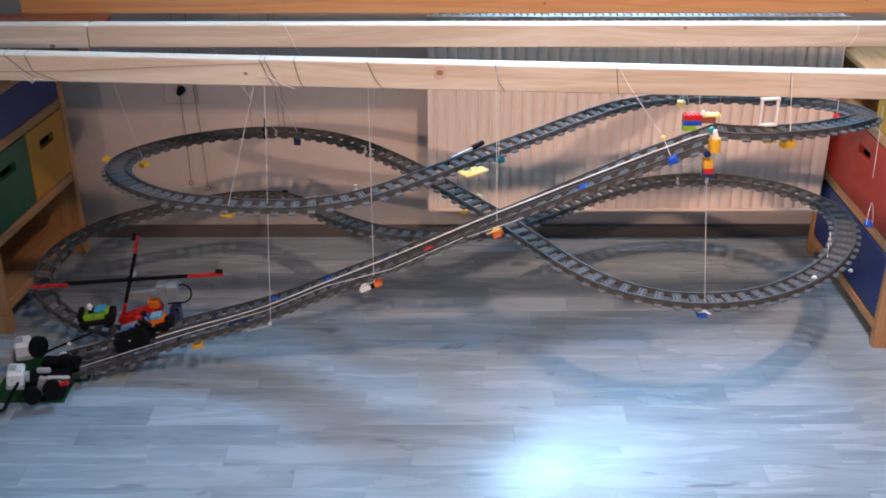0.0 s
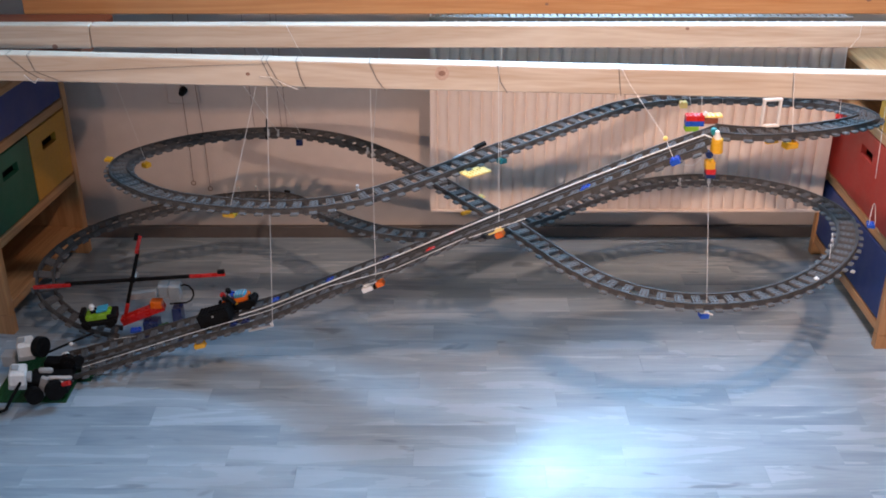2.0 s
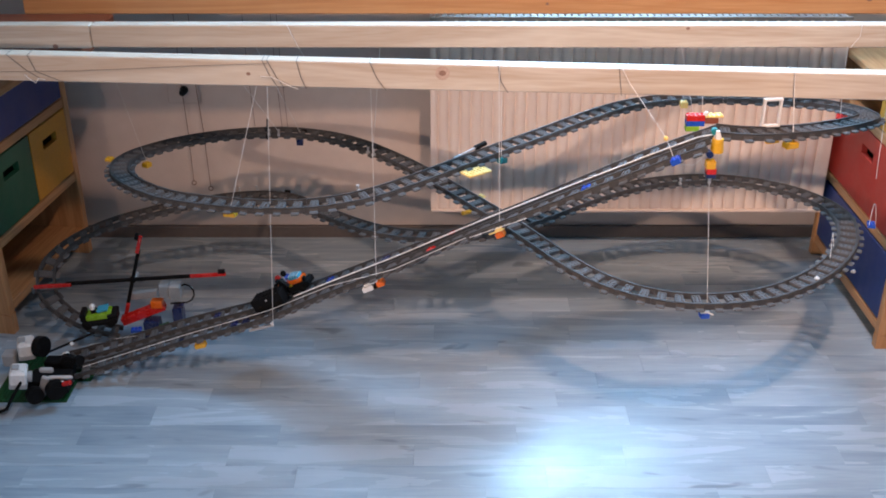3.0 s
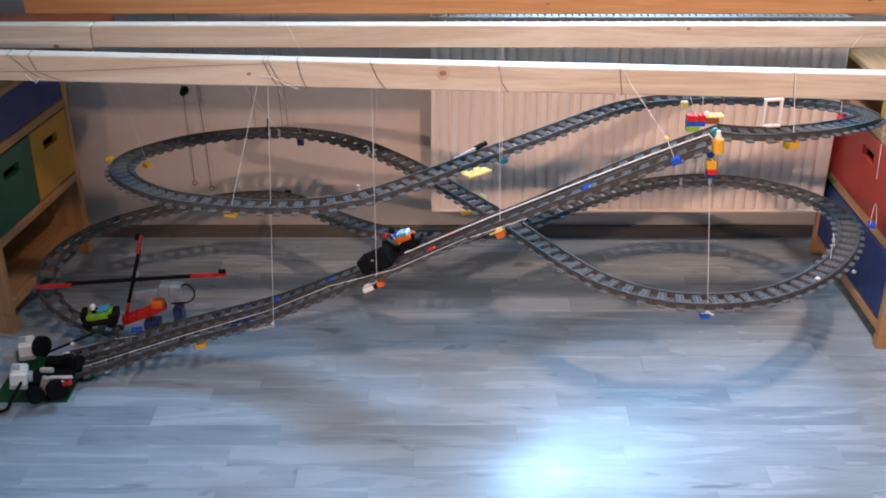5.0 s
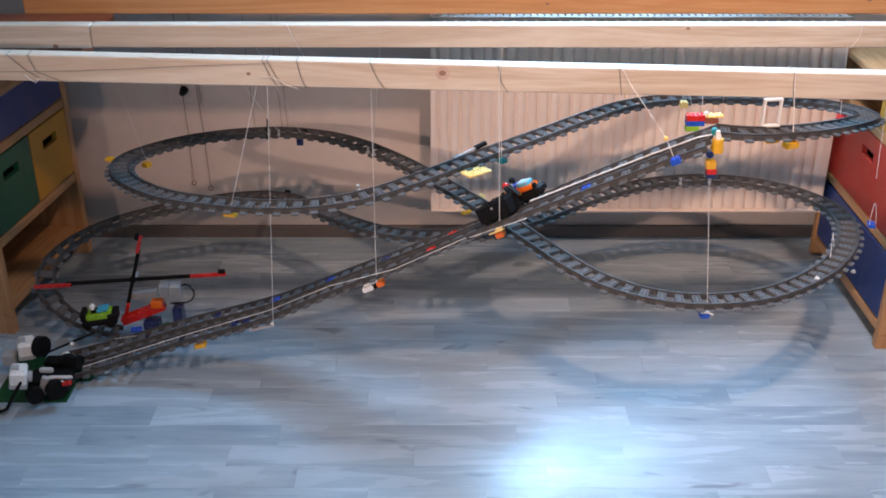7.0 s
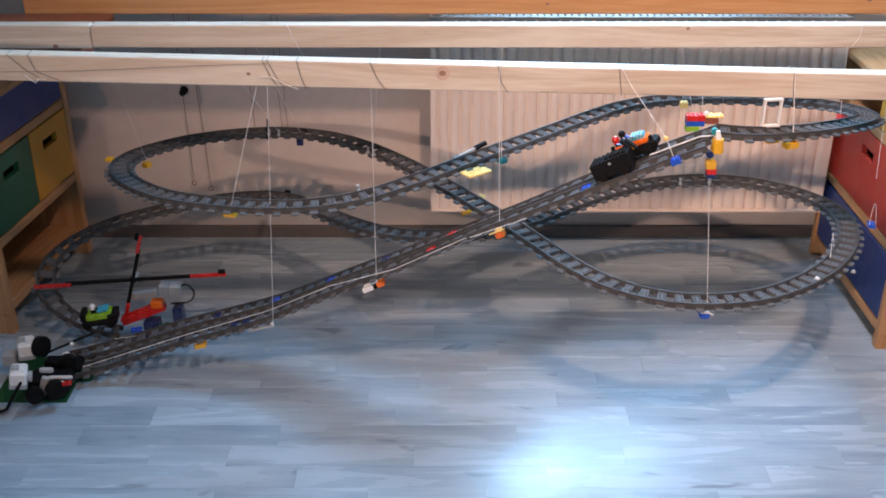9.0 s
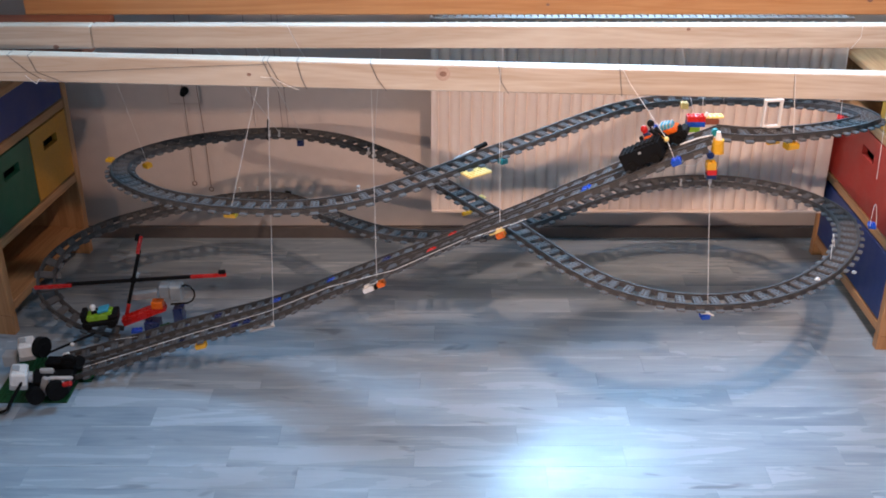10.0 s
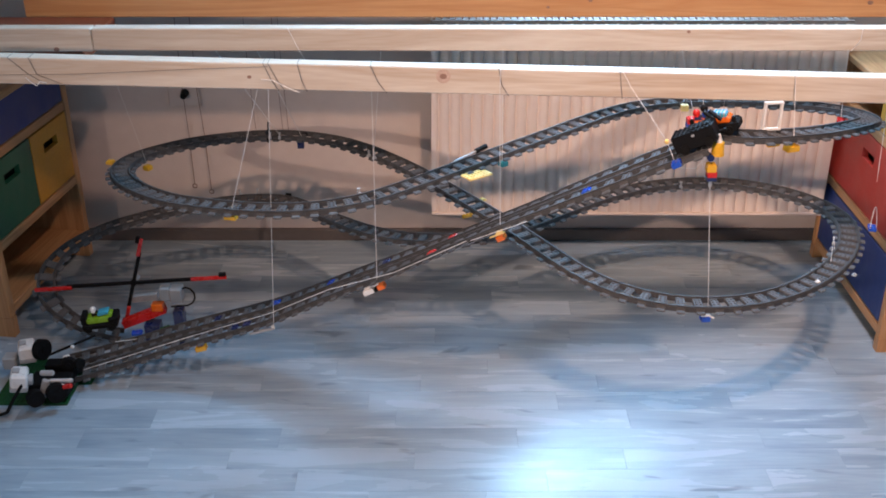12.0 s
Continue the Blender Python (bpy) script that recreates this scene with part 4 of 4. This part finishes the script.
for z in (WIN[2] + 0.02, WIN[3] - 0.02):
    part("window_frame", box(B(), wx, WALL_Y + 0.08, z, WIN[1] - WIN[0], 0.05, 0.04), WHITE, wf)

# unseen frame, added round the overhead blue light
sw = tagged(new("window_2"), "white framed roof opening, added unseen for the overhead blue light", "window", kind="structure")
for x in (ADDED_ROOF_WIN[0] + 0.015, ADDED_ROOF_WIN[1] - 0.015):
    part("window_frame", box(B(), x, (ADDED_ROOF_WIN[2] + ADDED_ROOF_WIN[3]) / 2, 2.60, 0.03, ADDED_ROOF_WIN[3] - ADDED_ROOF_WIN[2], 0.04), WHITE, sw)
for y in (ADDED_ROOF_WIN[2] + 0.015, ADDED_ROOF_WIN[3] - 0.015):
    part("window_frame", box(B(), (ADDED_ROOF_WIN[0] + ADDED_ROOF_WIN[1]) / 2, y, 2.601, ADDED_ROOF_WIN[1] - ADDED_ROOF_WIN[0] - 0.06, 0.03, 0.04), WHITE, sw)

# ---- the climbing car, its pusher and the lift cable ----
car = thing("toy_car", "orange toy coaster car with a striped azure and pale grey bonnet", "toy car", group="toy cars")
part("chassis", box(B(), 0.002, 0, 0.0150, 0.082, 0.034, 0.012, bevel=0.0015), BLACK, car)
wheels(car, (-0.022, 0.026), 0.0150, 0.0082, 0.0100)
part("body", tub(B(), 0.060, 0.035, 0.032, 0.022, 0.034, -0.003), ORANGE, car, "orange car body")
part("bonnet", box(B(), 0.006, 0, 0.0365, 0.026, 0.025, 0.011, pose(0, 0, 0, 0, 9, 0), bevel=0.003), AZURE, car, "azure bonnet")
for k in range(4):
    part("stripe", box(B(), -0.003 + 0.0060 * k, 0, 0.0383, 0.0030, 0.0256, 0.0086, pose(0, 0, 0, 0, 9, 0), bevel=0.001), GREY, car, "pale grey stripe")
toy_driver(car, pose(-0.013, 0.004, 0.032), BLACK, BLUE)
toy_driver(car, pose(-0.025, -0.005, 0.029), RED, NAVY)
part("headlamp", box(B(), 0.002, -0.0185, 0.024, 0.007, 0.003, 0.006, bevel=0.0006), YELLOW, car, "yellow side lamp")
part("bumper", box(B(), 0.036, 0, 0.020, 0.008, 0.034, 0.008, bevel=0.002), BLACK, car)
part("rear_post", box(B(), -0.034, -0.012, 0.026, 0.006, 0.008, 0.022, bevel=0.001), BLACK, car)
part("skirt", box(B(), 0.001, -0.0165, 0.014, 0.078, 0.006, 0.016, bevel=0.0015), BLACK, car)
part("front_post", box(B(), 0.036, -0.012, 0.025, 0.006, 0.008, 0.014, bevel=0.001), BLACK, car)
part("roll_bar", cyl(B(), (-0.006, -0.012, 0.033), (-0.009, -0.010, 0.046), 0.0014, n=8), GREY, car)
part("mudguard", box(B(), -0.020, -0.0175, 0.028, 0.020, 0.004, 0.005, bevel=0.001), NAVY, car)

pusher = thing("toy_pusher", "black brick-built pusher wagon pulled up by the cable", "toy wagon")
part("body", bricks(B(), 9, 5, 9, (-0.002, -0.0325, 0.0090), studs=True), BLACK, pusher)
part("top_plate", bricks(B(), 5, 3, 1, (0.010, -0.0325, 0.0378)), BLACK, pusher)
part("hook", cyl(B(), (0.034, -0.022, 0.015), (0.046, -0.022, 0.014), 0.003, n=10), BLACK, pusher)
part("push_post", box(B(), 0.016, 0.006, 0.030, 0.010, 0.050, 0.012, bevel=0.001), BLACK, pusher)
for x in (-0.022, 0.020):
    w = part("wheel", cyl(B(), (x, -0.056, 0.0130), (x, -0.0522, 0.0130), 0.0080, n=18), RUBBER, pusher)
    part("hub", cyl(B(), (x, -0.0566, 0.0130), (x, -0.0558, 0.0130), 0.0035, n=10), RUBBER, w)
    part("wheel", cyl(B(), (x, -0.012, 0.0185), (x, -0.006, 0.0185), 0.0115, n=18), RUBBER, pusher)
part("emblem", box(B(), -0.001, -0.0528, 0.031, 0.005, 0.0012, 0.004, bevel=0.0005), GREY, pusher, "small light grey badge")
for x, tilt in ((0.030, -24), (0.040, -30)):
    part("push_blade", box(B(), 0, 0, 0.008, 0.004, 0.012, 0.026, bevel=0.0008), BLACK, pusher, m=pose(x, -0.014, 0.034, 0, tilt, 0))

cable = thing("lift_cable", "twisted white lift cable running up the ramp over the pulley", "cable")
SEG = 0.03
cable_mesh = B()
tw = [[], []]
for k in range(25):
    a = k * 1.3
    for j in (0, 1):
        tw[j].append((SEG * k / 24, 0.0009 * math.cos(a + j * math.pi), 0.0009 * math.sin(a + j * math.pi)))
for t_ in tw:
    tube(cable_mesh, t_, 0.0007, 5)
cable_mesh = mesh_of("cable_piece", cable_mesh, THREAD)
PIECES = [share("cable_piece", cable_mesh, cable, Matrix()) for _ in range(46)]


# ---- floor strips ----
# strip ends that can be told apart, by row counted from the front (row 0 starts at y = 1.595)
ENDS = {-1: (-0.142, 0.081, 0.52), 0: (-0.807, -0.283, 0.20), 1: (-0.58, -0.425, -0.057, 0.36), 2: (-0.738, -0.333, 0.151, 0.648), 3: (-0.606, -0.10, 0.388, 0.878),
        4: (-0.50, -0.16, 0.245, 0.617), 5: (-0.40, -0.05, 0.34, 0.72), 6: (-0.62, -0.24, 0.10, 0.45), 7: (-0.30, 0.13, 0.522, 0.86), 8: (-0.52, -0.02, 0.30, 0.70),
        9: (-0.18, 0.22, 0.58), 10: (-0.62, -0.12, 0.314, 0.66)}


def lay_floor():
    """Wood-print strips, each 66 mm wide, laid along x with staggered ends."""
    rng = random.Random(5)
    floor = bpy.data.objects["floor"]
    w = 0.0664
    rest = B()
    meshes = {}
    for row in range(-48, 17):
        y = 1.593 + row * w
        ends = list(ENDS.get(row, ()))
        lo = ends[0] if ends else -0.3 + rng.random() * 0.4
        hi = ends[-1] if ends else lo
        ends = ends or [lo]
        while lo > ROOM[0] + 0.1:
            lo -= rng.choice((0.29, 0.34, 0.38, 0.43))
            ends.insert(0, lo)
        while hi < ROOM[1] - 0.1:
            hi += rng.choice((0.29, 0.34, 0.38, 0.43))
            ends.append(hi)
        ends[0], ends[-1] = ROOM[0], ROOM[1]
        for x, x1 in zip(ends, ends[1:]):
            ln = round(x1 - x, 3)
            if -2 < row < 13 and x1 > -1.05 and x < 1.05:
                if ln not in meshes:
                    meshes[ln] = mesh_of("floor_strip", box(B(), 0, 0, -0.003, ln - 0.00025, w - 0.00025, 0.006), FLOOR)
                share("floor_strip", meshes[ln], floor, Matrix.Translation((x + ln / 2, y + w / 2, 0)))
            else:
                box(rest, x + ln / 2, y + w / 2, -0.003, ln - 0.00025, w - 0.00025, 0.006)
    tagged(part("floor_strips", rest, FLOOR, floor), kind="stuff")


lay_floor()


# ---- what moves ----
CLIMB = Line(curve([*[ramp_back.at(s) for s in np.arange(0, ramp_back.length - 0.01, 0.06)], *[circuit.at(s) for s in np.arange(0.02, 0.4, 0.06)]]))
ROPE = Line(curve([*[centre.pose_at(s) @ Vector((0, -0.022, 0.013)) for s in np.arange(0, centre.length, 0.08)], (0.447, 1.658, 0.700), (0.458, 1.655, 0.703), (0.468, 1.655, 0.692), (0.462, 1.655, 0.675),
                   *[centre.pose_at(s) @ Vector((0, -0.012, -0.016)) for s in np.arange(centre.length - 0.06, 0.06, -0.1)]]))
# seconds, the car's and the pusher's way up the ramp in metres
CLIMBED = [(0, 0.234, 0.161), (0.5, 0.271, 0.198), (1, 0.312, 0.239), (1.5, 0.368, 0.294), (2, 0.433, 0.357), (2.5, 0.502, 0.423), (3, 0.576, 0.494), (5, 0.861, 0.782), (5.5, 0.935, 0.855), (6, 1.013, 0.933), (6.5, 1.088, 1.01), (7, 1.169, 1.093), (9, 1.408, 1.337), (9.5, 1.44, 1.37), (10, 1.462, 1.392), (10.5, 1.483, 1.414), (11, 1.504, 1.435), (11.5, 1.528, 1.461), (12, 1.55, 1.488)]


def motions():
    walk(car, [(t, CLIMB.pose_at(a - 0.007, 0.0025)) for t, a, b in CLIMBED])
    # the pusher's sideways shift, larger low on the ramp, fits the camera's view
    walk(pusher, [(t, centre.pose_at(b + 0.018, -0.001) @ pose(0, 0.022 if t <= 3 else 0.008, 0)) for t, a, b in CLIMBED])
    ts = [0.125 * k for k in range(97)]
    way = np.interp(ts, [r[0] for r in CLIMBED], [r[2] for r in CLIMBED])
    for k, piece in enumerate(PIECES):
        rows = []
        for t, b in zip(ts, way):
            s = b + 0.062 + k * SEG
            p, q = ROPE.at(s), ROPE.at(s + SEG)
            d = (q - p).normalized()
            y = (Vector((0, 1, 0)) - d * d.y).normalized()
            rows.append((t, Matrix.Translation(p) @ Matrix((d, y, d.cross(y))).transposed().to_4x4()))
        walk(piece, rows)


motions()
